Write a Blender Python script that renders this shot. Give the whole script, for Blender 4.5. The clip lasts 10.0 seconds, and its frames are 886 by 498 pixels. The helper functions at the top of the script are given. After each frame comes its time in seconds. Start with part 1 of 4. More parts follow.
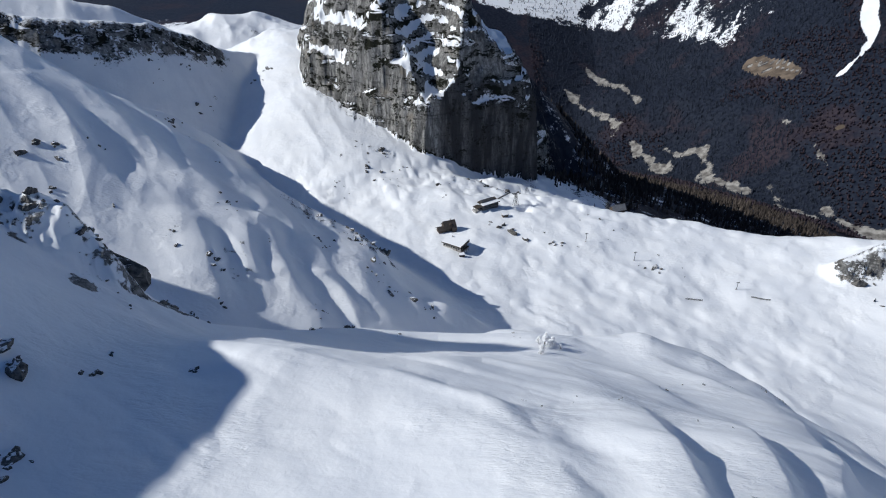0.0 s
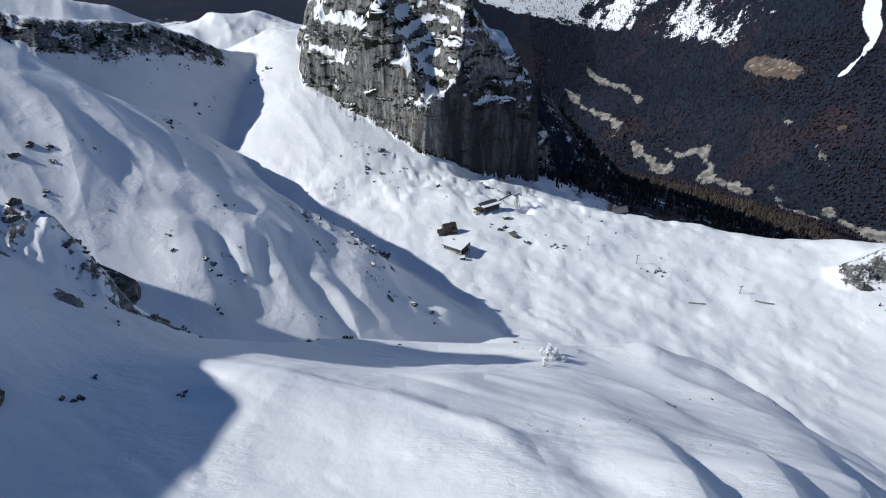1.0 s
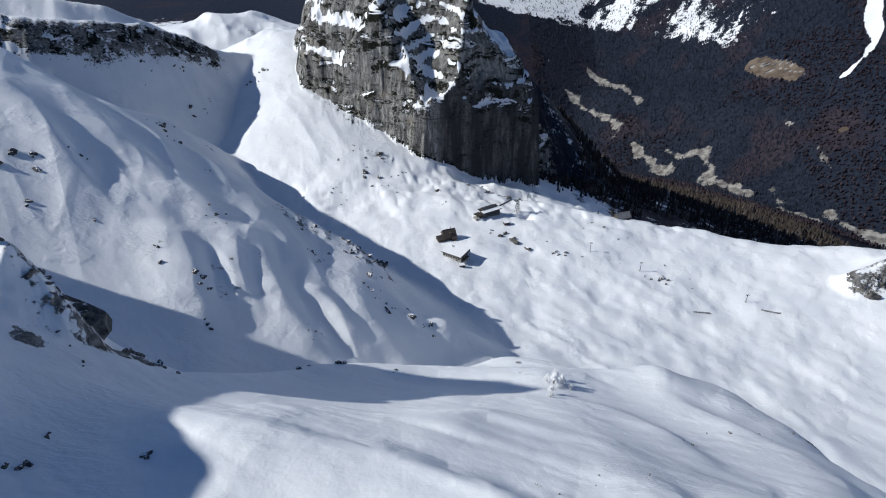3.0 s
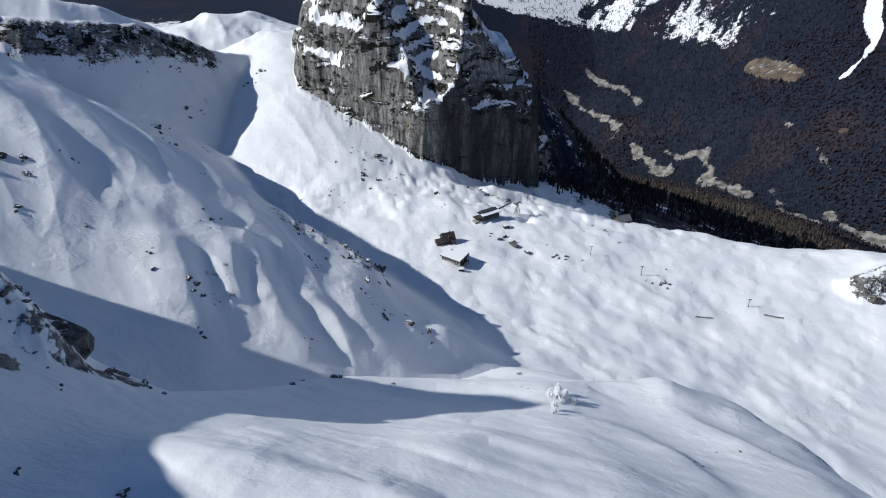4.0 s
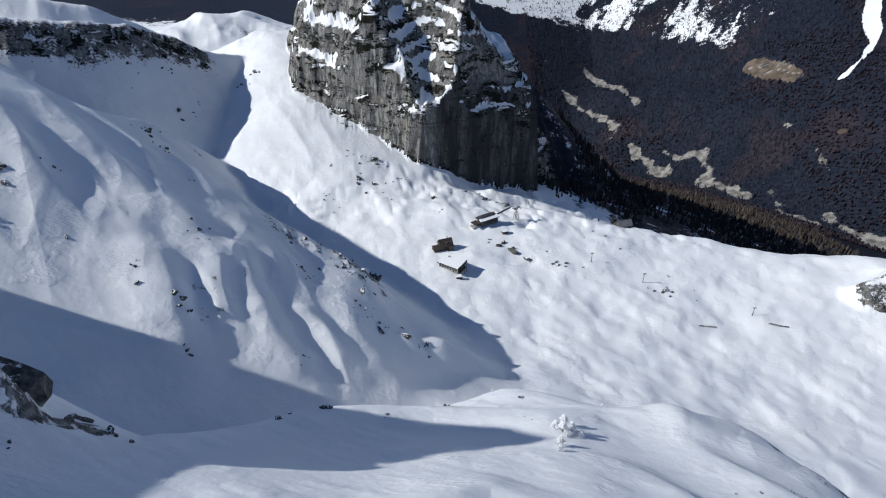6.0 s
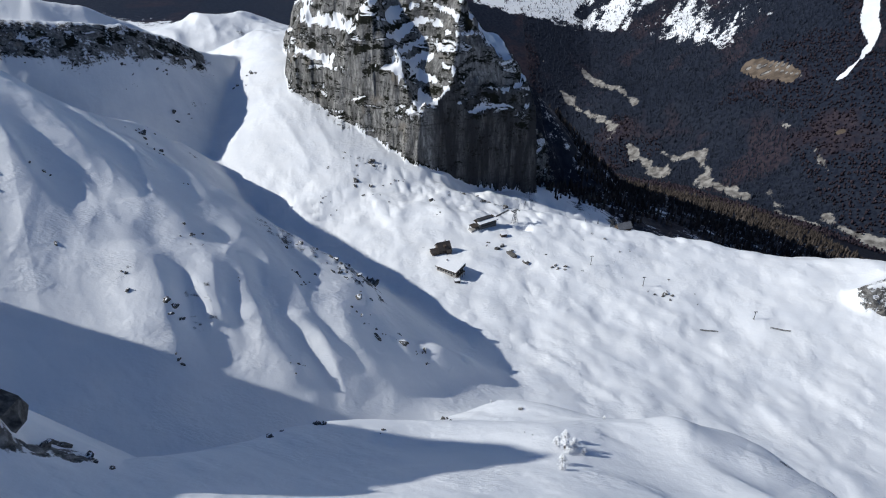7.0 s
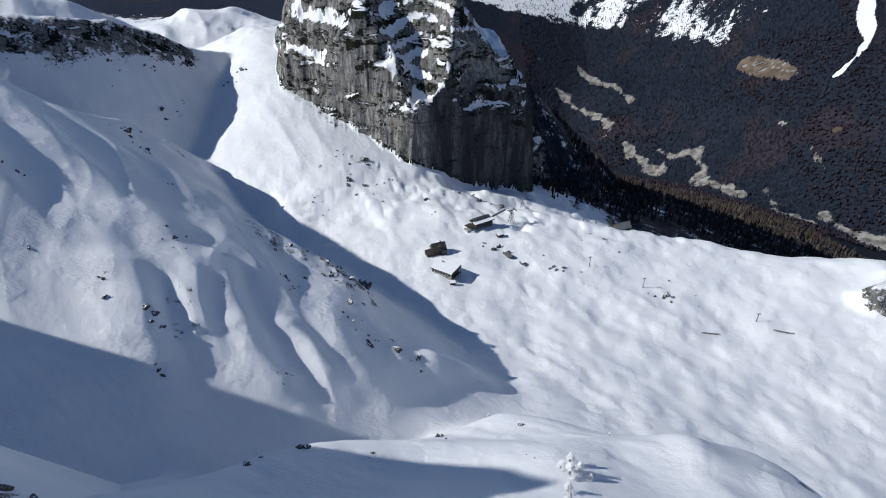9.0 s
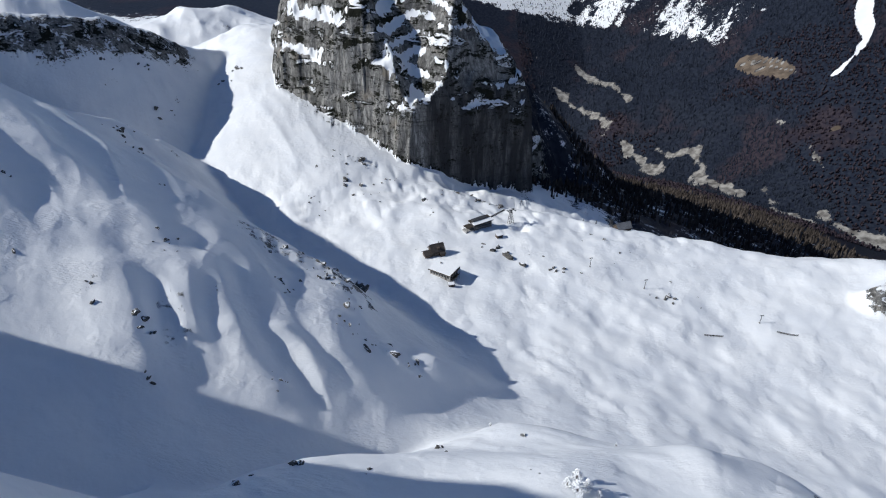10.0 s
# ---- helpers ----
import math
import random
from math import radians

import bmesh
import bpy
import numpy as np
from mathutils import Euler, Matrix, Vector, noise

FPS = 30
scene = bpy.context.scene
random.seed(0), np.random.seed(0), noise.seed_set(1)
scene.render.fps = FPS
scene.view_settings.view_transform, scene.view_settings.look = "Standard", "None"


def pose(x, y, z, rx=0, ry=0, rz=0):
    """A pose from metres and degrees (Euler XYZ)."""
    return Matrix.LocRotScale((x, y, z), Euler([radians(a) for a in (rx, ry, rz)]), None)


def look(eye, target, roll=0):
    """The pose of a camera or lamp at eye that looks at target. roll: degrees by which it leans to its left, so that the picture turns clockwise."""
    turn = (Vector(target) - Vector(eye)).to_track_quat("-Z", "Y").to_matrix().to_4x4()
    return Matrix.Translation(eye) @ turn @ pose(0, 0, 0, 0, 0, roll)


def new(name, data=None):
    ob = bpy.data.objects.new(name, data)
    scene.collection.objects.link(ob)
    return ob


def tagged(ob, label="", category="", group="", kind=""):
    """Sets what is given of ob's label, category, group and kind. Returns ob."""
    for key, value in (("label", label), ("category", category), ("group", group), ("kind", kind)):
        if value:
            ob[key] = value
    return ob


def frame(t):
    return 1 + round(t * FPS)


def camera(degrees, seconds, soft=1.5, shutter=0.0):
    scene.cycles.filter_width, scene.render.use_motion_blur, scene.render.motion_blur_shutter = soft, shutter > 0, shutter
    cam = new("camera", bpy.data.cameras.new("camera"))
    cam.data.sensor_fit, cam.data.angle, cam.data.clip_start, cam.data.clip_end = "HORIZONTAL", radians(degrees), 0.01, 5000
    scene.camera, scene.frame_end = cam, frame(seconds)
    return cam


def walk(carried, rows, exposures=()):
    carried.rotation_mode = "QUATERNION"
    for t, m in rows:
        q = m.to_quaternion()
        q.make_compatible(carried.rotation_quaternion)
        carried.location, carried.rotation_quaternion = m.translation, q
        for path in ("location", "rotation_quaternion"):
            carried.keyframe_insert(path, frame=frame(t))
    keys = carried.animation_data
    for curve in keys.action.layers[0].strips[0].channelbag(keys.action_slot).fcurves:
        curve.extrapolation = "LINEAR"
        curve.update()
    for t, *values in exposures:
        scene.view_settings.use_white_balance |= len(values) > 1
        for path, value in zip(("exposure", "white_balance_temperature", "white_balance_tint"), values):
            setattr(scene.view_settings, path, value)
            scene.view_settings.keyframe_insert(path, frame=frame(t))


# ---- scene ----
cam = camera(71.77, 10.0, soft=1.1)
PATH = [
    (0, (0.00, 0.00, 289.00), (0.00, 171.43, 185.99), 0.00),
    (0.5, (-0.07, 3.18, 289.04), (-0.12, 174.52, 185.88), 0.03),
    (1, (-0.17, 6.53, 289.00), (-0.25, 177.80, 185.72), 0.09),
    (1.5, (-0.12, 9.95, 288.86), (-0.25, 181.16, 185.49), 0.13),
    (2, (-0.04, 13.44, 288.62), (-0.16, 184.62, 185.19), 0.14),
    (2.5, (-0.11, 17.09, 288.38), (-0.10, 188.28, 184.96), 0.18),
    (4, (-0.40, 28.08, 287.29), (0.24, 199.33, 183.99), 0.33),
    (4.5, (-0.45, 31.71, 286.83), (0.39, 202.92, 183.46), 0.37),
    (5, (-0.49, 35.48, 286.49), (0.51, 206.63, 183.02), 0.40),
    (5.5, (-0.44, 39.05, 286.35), (0.78, 210.17, 182.82), 0.44),
    (7, (-0.22, 49.27, 285.65), (1.87, 220.39, 182.14), 0.53),
    (7.5, (0.01, 52.41, 284.69), (2.42, 223.42, 181.00), 0.56),
    (8, (0.15, 55.78, 283.27), (3.00, 226.68, 179.42), 0.60),
    (8.5, (0.25, 59.16, 281.85), (3.42, 229.97, 177.85), 0.63),
    (9, (0.25, 62.74, 280.55), (3.85, 233.49, 176.48), 0.68),
    (9.5, (0.06, 66.55, 279.08), (4.02, 237.23, 174.91), 0.69),
    (10, (-0.21, 70.48, 277.56), (4.13, 241.11, 173.31), 0.71),
]
walk(cam, [(t, look(eye, target, roll)) for t, eye, target, roll in PATH], [(0.0, 0.0, 5680, 10.0), (10.0, 0.0, 5680, 10.0)])

# ---- light: low sun from the left, clear winter sky ----
SUN_UP, SUN_AZ = radians(34), math.atan2(-1.0, -0.08)      # azimuth of the sun, clockwise from +y
world = bpy.data.worlds.new("sky")
scene.world = world
world.use_nodes = True
wn = world.node_tree.nodes
sky = wn.new("ShaderNodeTexSky")
sky.sky_type, sky.sun_disc = "NISHITA", False
sky.sun_elevation, sky.sun_rotation, sky.altitude = SUN_UP, SUN_AZ, 2100
sky.ozone_density = 4.5
world.node_tree.links.new(sky.outputs[0], wn["Background"].inputs[0])
wn["Background"].inputs[1].default_value = 0.067
sun = new("sun", bpy.data.lights.new("sun", "SUN"))
sun.data.energy, sun.data.angle, sun.data.color = 4.65, radians(0.55), (1.0, 0.925, 0.785)
to_sun = Vector((math.sin(SUN_AZ) * math.cos(SUN_UP), math.cos(SUN_AZ) * math.cos(SUN_UP), math.sin(SUN_UP)))
sun.matrix_world = look(to_sun * 900, (0, 0, 0))

# ---- materials ----
class Nodes:
    """Short names for building node trees."""
    def __init__(self, name):
        self.mat = bpy.data.materials.new(name)
        self.mat.use_nodes = True
        self.tree = self.mat.node_tree
        self.out = self.tree.nodes["Principled BSDF"]

    def add(self, kind, links=None, **props):
        node = self.tree.nodes.new("ShaderNode" + kind)
        for key, value in props.items():
            setattr(node, key, value)
        for key, value in (links or {}).items():
            self.put(node.inputs[key], value)
        return node

    def put(self, socket, value):
        if isinstance(value, bpy.types.NodeSocket):
            self.tree.links.new(value, socket)
        else:
            socket.default_value = value

    def where(self):
        return self.add("TexCoord").outputs["Object"]

    def noise(self, scale, detail=4, rough=0.55, vec=None, dist=0.0):
        return self.add("TexNoise", {"Vector": vec or self.where(), "Scale": scale, "Detail": detail, "Roughness": rough, "Distortion": dist}).outputs[0]

    def math(self, op, a, b=0.0, clamp=False):
        node = self.add("Math", operation=op, use_clamp=clamp)
        self.put(node.inputs[0], a)
        self.put(node.inputs[1], b)
        return node.outputs[0]

    def ramp(self, value, lo, hi, a=0.0, b=1.0):
        return self.add("MapRange", {0: value, 1: lo, 2: hi, 3: a, 4: b}, interpolation_type="SMOOTHSTEP").outputs[0]

    def mix(self, fac, a, b):
        node = self.add("Mix", data_type="RGBA")
        self.put(node.inputs[0], fac)
        self.put(node.inputs[6], a if isinstance(a, bpy.types.NodeSocket) else (*a, 1))
        self.put(node.inputs[7], b if isinstance(b, bpy.types.NodeSocket) else (*b, 1))
        return node.outputs[2]

    def bump(self, height, strength, distance, normal=None):
        links = {"Height": height, "Strength": strength, "Distance": distance}
        if normal is not None:
            links["Normal"] = normal
        return self.add("Bump", links).outputs[0]

    def done(self, color=None, rough=None, normal=None, metal=None, gloss=None):
        for key, value in (("Base Color", color), ("Roughness", rough), ("Normal", normal), ("Metallic", metal), ("Specular IOR Level", gloss)):
            if value is not None:
                self.put(self.out.inputs[key], (*value, 1) if isinstance(value, tuple) else value)
        return self.mat


def rock_color(n):
    """Grey limestone: streaks down the face, bedding, dark cracks, ochre patches. Gives the colour and its relief."""
    streak = n.noise(1.0, 7, 0.65, n.add("Mapping", {"Vector": n.where(), "Scale": (0.34, 0.34, 0.07)}).outputs[0], 0.6)
    beds = n.noise(1.0, 6, 0.65, n.add("Mapping", {"Vector": n.where(), "Scale": (0.035, 0.035, 0.26)}).outputs[0], 0.8)
    grain = n.noise(0.55, 8, 0.7)
    joints = n.noise(1.0, 5, 0.6, n.add("Mapping", {"Vector": n.where(), "Scale": (0.13, 0.13, 0.025)}).outputs[0], 1.5)
    cell = n.math("ABSOLUTE", n.math("SUBTRACT", joints, 0.5))
    crack = n.ramp(cell, 0.0, 0.022, 1.0, 0.0)
    c = n.mix(n.ramp(streak, 0.36, 0.66), (0.17, 0.166, 0.16), (0.47, 0.458, 0.43))
    c = n.mix(n.ramp(grain, 0.35, 0.66, 0.0, 0.5), c, (0.22, 0.214, 0.204))
    c = n.mix(n.ramp(beds, 0.54, 0.64, 0, 0.55), c, (0.06, 0.057, 0.054))
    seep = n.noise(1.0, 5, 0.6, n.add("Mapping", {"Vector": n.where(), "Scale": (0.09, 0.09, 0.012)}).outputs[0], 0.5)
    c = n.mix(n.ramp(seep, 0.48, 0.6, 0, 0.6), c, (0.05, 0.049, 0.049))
    c = n.mix(n.ramp(n.noise(0.045, 3), 0.58, 0.68, 0, 0.35), c, (0.28, 0.23, 0.17))
    c = n.mix(n.math("MULTIPLY", crack, 0.55), c, (0.05, 0.048, 0.046))
    high = n.math("ADD", n.math("ADD", n.math("MULTIPLY", grain, 1.4), streak), n.math("MULTIPLY", n.ramp(cell, 0.0, 0.05), 0.9))
    # right wall: its shade put into the colour, broken by the dark streaks
    wall_shade = n.add("Attribute", attribute_name="shade_stain").outputs["Fac"]
    c = n.mix(n.math("MULTIPLY", wall_shade, n.ramp(seep, 0.36, 0.56, 0.68, 0.93)), c, (0.045, 0.045, 0.048))
    return c, high


def make_ground():
    n = Nodes("snow_and_rock")
    rock = n.add("Attribute", attribute_name="rock").outputs["Fac"]
    wood = n.add("Attribute", attribute_name="forest").outputs["Fac"]
    normal = n.add("SeparateXYZ", {0: n.add("NewGeometry").outputs["Normal"]}).outputs[2]
    # snow: white with wind crust
    crust = n.noise(0.03, 5, 0.6)
    snow = n.mix(n.ramp(crust, 0.3, 0.7), (0.80, 0.815, 0.84), (0.87, 0.875, 0.88))
    # bare rock on steep ground, broken by ledges that hold snow
    ledge = n.noise(0.075, 8, 0.68)
    bare = n.math("ADD", rock, n.math("MULTIPLY", n.math("SUBTRACT", ledge, 0.5), 1.5))
    bare = n.math("ADD", bare, n.math("MULTIPLY", n.math("SUBTRACT", n.noise(0.42, 5, 0.6), 0.5), 0.9))
    bare = n.math("MULTIPLY", n.ramp(bare, 0.46, 0.53), n.ramp(rock, 0.02, 0.12))
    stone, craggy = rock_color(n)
    level = n.math("ADD", normal, n.math("MULTIPLY", n.math("SUBTRACT", n.noise(0.3, 5, 0.65), 0.5), 0.7))
    bare = n.math("MULTIPLY", bare, n.ramp(level, 0.8, 0.92, 1.0, 0.0))
    tufts = n.noise(1.0, 7, 0.72, n.add("Mapping", {"Vector": n.where(), "Scale": (0.05, 0.05, 0.1)}).outputs[0])
    scrub = n.math("MULTIPLY", n.ramp(tufts, 0.52, 0.555), n.ramp(n.add("SeparateXYZ", {0: n.where()}).outputs[1], 560, 640))
    # snow lying in bands on the ledges, with dwarf pine along their rims
    shelf = n.noise(1.0, 7, 0.62, n.add("Mapping", {"Vector": n.where(), "Rotation": (0.12, 0.3, 0.4), "Scale": (0.022, 0.03, 0.075)}).outputs[0], 0.5)
    rim = n.math("MULTIPLY", n.ramp(shelf, 0.535, 0.55), n.ramp(n.noise(0.16, 6, 0.7), 0.42, 0.5))
    scrub = n.math("MAXIMUM", scrub, n.math("MULTIPLY", rim, n.ramp(n.add("SeparateXYZ", {0: n.where()}).outputs[1], 560, 640)))
    stone = n.mix(n.math("MULTIPLY", scrub, n.ramp(level, 0.05, 0.25)), stone, (0.020, 0.021, 0.016))
    bare = n.math("MULTIPLY", bare, n.math("SUBTRACT", 1.0, n.math("MULTIPLY", n.ramp(shelf, 0.575, 0.59), n.ramp(level, 0.22, 0.42))))
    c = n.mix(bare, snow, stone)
    # valley woods: dark conifers, bare brown broadleaf, pale scree in gullies
    patch = n.noise(0.004, 5, 0.6)
    # fir tones lifted towards blue: the valley haze is put into this colour
    fir = n.mix(n.ramp(n.noise(0.09, 3), 0.35, 0.65), (0.012, 0.015, 0.026), (0.022, 0.027, 0.040))
    brown = n.mix(n.ramp(n.noise(0.07, 4), 0.35, 0.65), (0.021, 0.018, 0.027), (0.042, 0.034, 0.041))
    woods = n.mix(n.ramp(patch, 0.52, 0.64), fir, brown)
    pale = n.math("ADD", n.add("Attribute", attribute_name="pale").outputs["Fac"], n.math("MULTIPLY", n.math("SUBTRACT", n.noise(0.03, 8, 0.75), 0.5), 2.0))
    scree = n.mix(n.ramp(n.noise(0.05, 5), 0.3, 0.7), (0.10, 0.092, 0.085), (0.33, 0.315, 0.29))
    woods = n.mix(n.ramp(pale, 0.42, 0.58), woods, scree)
    turf = n.mix(n.ramp(n.noise(0.03, 4), 0.35, 0.65), (0.09, 0.071, 0.055), (0.17, 0.134, 0.102))
    woods = n.mix(n.ramp(n.add("Attribute", attribute_name="meadow").outputs["Fac"], 0.35, 0.65), woods, turf)
    under = n.ramp(n.math("ADD", wood, n.math("MULTIPLY", n.math("SUBTRACT", n.noise(0.03, 8, 0.8), 0.5), 2.3)), 0.4, 0.55)
    c = n.mix(under, c, woods)
    # wind ripples in patches, soft swell elsewhere
    ripple = n.noise(1.0, 5, 0.6, n.add("Mapping", {"Vector": n.where(), "Rotation": (0, 0, 0.5), "Scale": (0.35, 0.9, 0.5)}).outputs[0], 0.3)
    patchy = n.ramp(n.noise(0.045, 3), 0.46, 0.62, 0.0, 0.5)
    soft = n.math("ADD", n.math("MULTIPLY", ripple, patchy), n.math("ADD", n.math("MULTIPLY", n.noise(0.09, 4, 0.5), 0.4), n.math("MULTIPLY", n.noise(0.45, 5, 0.6), 0.22)))
    both = n.math("ADD", n.math("MULTIPLY", craggy, n.math("MULTIPLY", bare, 1.7)), soft)
    return n.done(c, n.ramp(bare, 0, 1, 0.55, 0.9), n.bump(both, 0.75, 1.0), gloss=n.ramp(n.math("MAXIMUM", bare, under), 0, 1, 0.4, 0.04))


MAT_GROUND = make_ground()


def plain(name, lo, hi, scale, rough, metal=0.0, bump=0.3, stretch=(1, 1, 1), gloss=0.4, each=False):
    n = Nodes(name)
    vec = n.add("Mapping", {"Vector": n.where(), "Scale": stretch}).outputs[0]
    fine, broad = n.noise(scale, 5, 0.6, vec), n.noise(scale * 0.13, 3)
    c = n.mix(n.ramp(fine, 0.3, 0.7), lo, hi)
    c = n.mix(n.ramp(broad, 0.35, 0.7, 0, 0.4), c, tuple(0.6 * v for v in lo))
    if each:
        c = n.mix(n.ramp(n.add("NewGeometry").outputs["Random Per Island"], 0.55, 1.0, 0, 0.8), c, tuple(1.35 * v for v in hi))
    return n.done(c, rough, n.bump(fine, bump, 0.05), metal, gloss)


MAT_RENDER = plain("weathered_render", (0.26, 0.25, 0.24), (0.42, 0.40, 0.37), 1.2, 0.85)
MAT_CONCRETE = plain("concrete", (0.30, 0.29, 0.28), (0.45, 0.44, 0.42), 1.5, 0.9)
MAT_DARKWOOD = plain("dark_timber", (0.035, 0.028, 0.022), (0.075, 0.058, 0.045), 4, 0.75, stretch=(1, 1, 6))
MAT_TIMBER = plain("brown_timber", (0.05, 0.038, 0.03), (0.12, 0.09, 0.068), 4, 0.8, stretch=(1, 1, 6))
MAT_ROOF = plain("dark_roof_shingle", (0.045, 0.038, 0.034), (0.09, 0.075, 0.066), 2.5, 0.8)
MAT_SHINGLE = plain("grey_roof_sheet", (0.17, 0.17, 0.175), (0.28, 0.28, 0.285), 1.5, 0.6, 0.3)
MAT_STEEL = plain("grey_painted_steel", (0.06, 0.062, 0.066), (0.12, 0.122, 0.126), 2.0, 0.5, 0.5)
MAT_BARK = plain("bark", (0.07, 0.05, 0.038), (0.13, 0.1, 0.08), 6, 0.9)
# needle colour raised and blued, with the distant haze mixed into it
MAT_FIR = plain("fir_needles", (0.013, 0.017, 0.028), (0.026, 0.031, 0.044), 0.25, 0.9, gloss=0.03, each=True)
MAT_LARCH = plain("larch_twigs", (0.028, 0.024, 0.022), (0.07, 0.058, 0.05), 0.2, 0.95, gloss=0.03, each=True)
MAT_BROWN = plain("bare_twigs", (0.021, 0.017, 0.024), (0.046, 0.036, 0.043), 0.2, 0.95, gloss=0.03, each=True)


def make_glass():
    n = Nodes("window_glass")
    return n.done(n.mix(n.ramp(n.noise(0.6, 2), 0.4, 0.6), (0.02, 0.025, 0.03), (0.05, 0.055, 0.06)), 0.08)


def make_snow():
    n = Nodes("fresh_snow")
    return n.done(n.mix(n.ramp(n.noise(0.8, 4), 0.3, 0.7), (0.82, 0.83, 0.85), (0.88, 0.885, 0.89)), 0.55, n.bump(n.noise(1.5, 4), 0.5, 0.12))


def make_boulder():
    """Grey limestone that holds snow on its upper faces."""
    n = Nodes("limestone_boulder")
    up = n.add("SeparateXYZ", {0: n.add("NewGeometry").outputs["Normal"]}).outputs[2]
    grain = n.noise(2.2, 6, 0.65)
    stone = n.mix(n.ramp(grain, 0.35, 0.68), (0.03, 0.029, 0.028), (0.15, 0.142, 0.13))
    caps = n.ramp(n.math("ADD", up, n.math("MULTIPLY", n.math("SUBTRACT", n.noise(0.9, 4), 0.5), 0.9)), 0.9, 0.96)
    return n.done(n.mix(caps, stone, (0.84, 0.85, 0.87)), 0.85, n.bump(grain, 0.7, 0.25))


MAT_GLASS, MAT_SNOW, MAT_BOULDER = make_glass(), make_snow(), make_boulder()

# ---- land forms ----
def hash01(ix, iy, seed):
    h = (ix.astype(np.int64) * 374761393 + iy.astype(np.int64) * 668265263 + seed * 974711) & 0xFFFFFFFF
    h = ((h ^ (h >> 13)) * 1274126177) & 0xFFFFFFFF
    return ((h ^ (h >> 16)) & 0xFFFF) / 65535.0


def soft_noise(x, y, size, seed):
    """Smooth noise from -1 to 1 with humps of that size in metres."""
    u, v = np.asarray(x, float) / size, np.asarray(y, float) / size
    iu, iv = np.floor(u), np.floor(v)
    fu, fv = u - iu, v - iv
    fu, fv = fu * fu * fu * (fu * (fu * 6 - 15) + 10), fv * fv * fv * (fv * (fv * 6 - 15) + 10)
    a, b = hash01(iu, iv, seed), hash01(iu + 1, iv, seed)
    c, d = hash01(iu, iv + 1, seed), hash01(iu + 1, iv + 1, seed)
    return 2 * (a + (b - a) * fu + (c - a) * fv + (a - b - c + d) * fu * fv) - 1


def fractal(x, y, size, octaves, seed, keep=0.5):
    total, amp = 0.0, 1.0
    for k in range(octaves):
        c, s = math.cos(1.1 * k), math.sin(1.1 * k)
        total = total + amp * soft_noise(c * x - s * y, s * x + c * y, size / 2**k, seed + k)
        amp *= keep
    return total


def crags(x, y, size, octaves, seed):
    """Ridged noise from 0 to 1, sharp along its crests."""
    total, amp, full = 0.0, 1.0, 0.0
    for k in range(octaves):
        c, s = math.cos(0.9 * k), math.sin(0.9 * k)
        total = total + amp * (1 - np.abs(soft_noise(c * x - s * y, s * x + c * y, size / 2**k, seed + k)))
        full += amp
        amp *= 0.5
    return total / full


def noise3(p, seed):
    """Smooth noise from -1 to 1 in space, with humps one unit wide."""
    i = np.floor(p)
    f = p - i
    f = f * f * (3 - 2 * f)
    total = 0.0
    for dx in (0, 1):
        for dy in (0, 1):
            for dz in (0, 1):
                w = (f[:, 0] if dx else 1 - f[:, 0]) * (f[:, 1] if dy else 1 - f[:, 1]) * (f[:, 2] if dz else 1 - f[:, 2])
                total = total + w * hash01(i[:, 0] + dx + 57 * (i[:, 2] + dz), i[:, 1] + dy - 131 * (i[:, 2] + dz), seed)
    return 2 * total - 1


def crags3(p, octaves, seed):
    total, amp, full = 0.0, 1.0, 0.0
    for k in range(octaves):
        total = total + amp * (1 - np.abs(noise3(p * 2**k + 7.3 * k, seed + k)))
        full += amp
        amp *= 0.55
    return total / full


def smax(a, b, k):
    h = np.clip(0.5 + 0.5 * (a - b) / k, 0, 1)
    return b + (a - b) * h + k * h * (1 - h)


def smooth(e0, e1, v):
    t = np.clip((v - e0) / (e1 - e0), 0, 1)
    return t * t * (3 - 2 * t)


def along(x, y, line):
    """Distance to a line of points, the side of it (1: left of its way, -1: right, between round its ends), and its other columns there."""
    line = np.array(line, float)
    best = np.full(np.shape(x), 1e18)
    side, rest = np.ones(np.shape(x)), np.zeros((max(line.shape[1] - 2, 1),) + np.shape(x))
    for a, b in zip(line[:-1], line[1:]):
        d = b[:2] - a[:2]
        t = np.clip(((x - a[0]) * d[0] + (y - a[1]) * d[1]) / (d @ d), 0, 1)
        px, py = x - a[0] - t * d[0], y - a[1] - t * d[1]
        q = px * px + py * py
        near = q < best
        best = np.where(near, q, best)
        side = np.where(near, (d[0] * py - d[1] * px) / (np.sqrt(q * (d @ d)) + 1e-9), side)
        for k in range(line.shape[1] - 2):
            rest[k] = np.where(near, a[2 + k] + t * (b[2 + k] - a[2 + k]), rest[k])
    return np.sqrt(best), side, rest


def smin(a, b, k):
    return -smax(-a, -b, k)


def ridge(x, y, line, left, right, round_off=10):
    """A crest of x, y, z that falls away with these slopes on its left and right."""
    out = None
    for p, q in zip(line[:-1], line[1:]):
        d, side, (z,) = along(x, y, [p, q])
        h = z - (0.5 * (left + right) + 0.5 * (left - right) * side) * (np.sqrt(d * d + round_off**2) - round_off)
        out = h if out is None else smax(out, h, 3)
    return out


def rib(x, y, line, width_left, width_right):
    """A low rib to be added on a slope, of x, y and height, with one width for each side."""
    out = np.zeros(np.shape(x))
    for p, q in zip(line[:-1], line[1:]):
        d, side, (h,) = along(x, y, [p, q])
        w = 0.5 * (width_left + width_right) + 0.5 * (width_left - width_right) * side
        out = np.maximum(out, h * np.exp(-(d / w) ** 2))
    return out


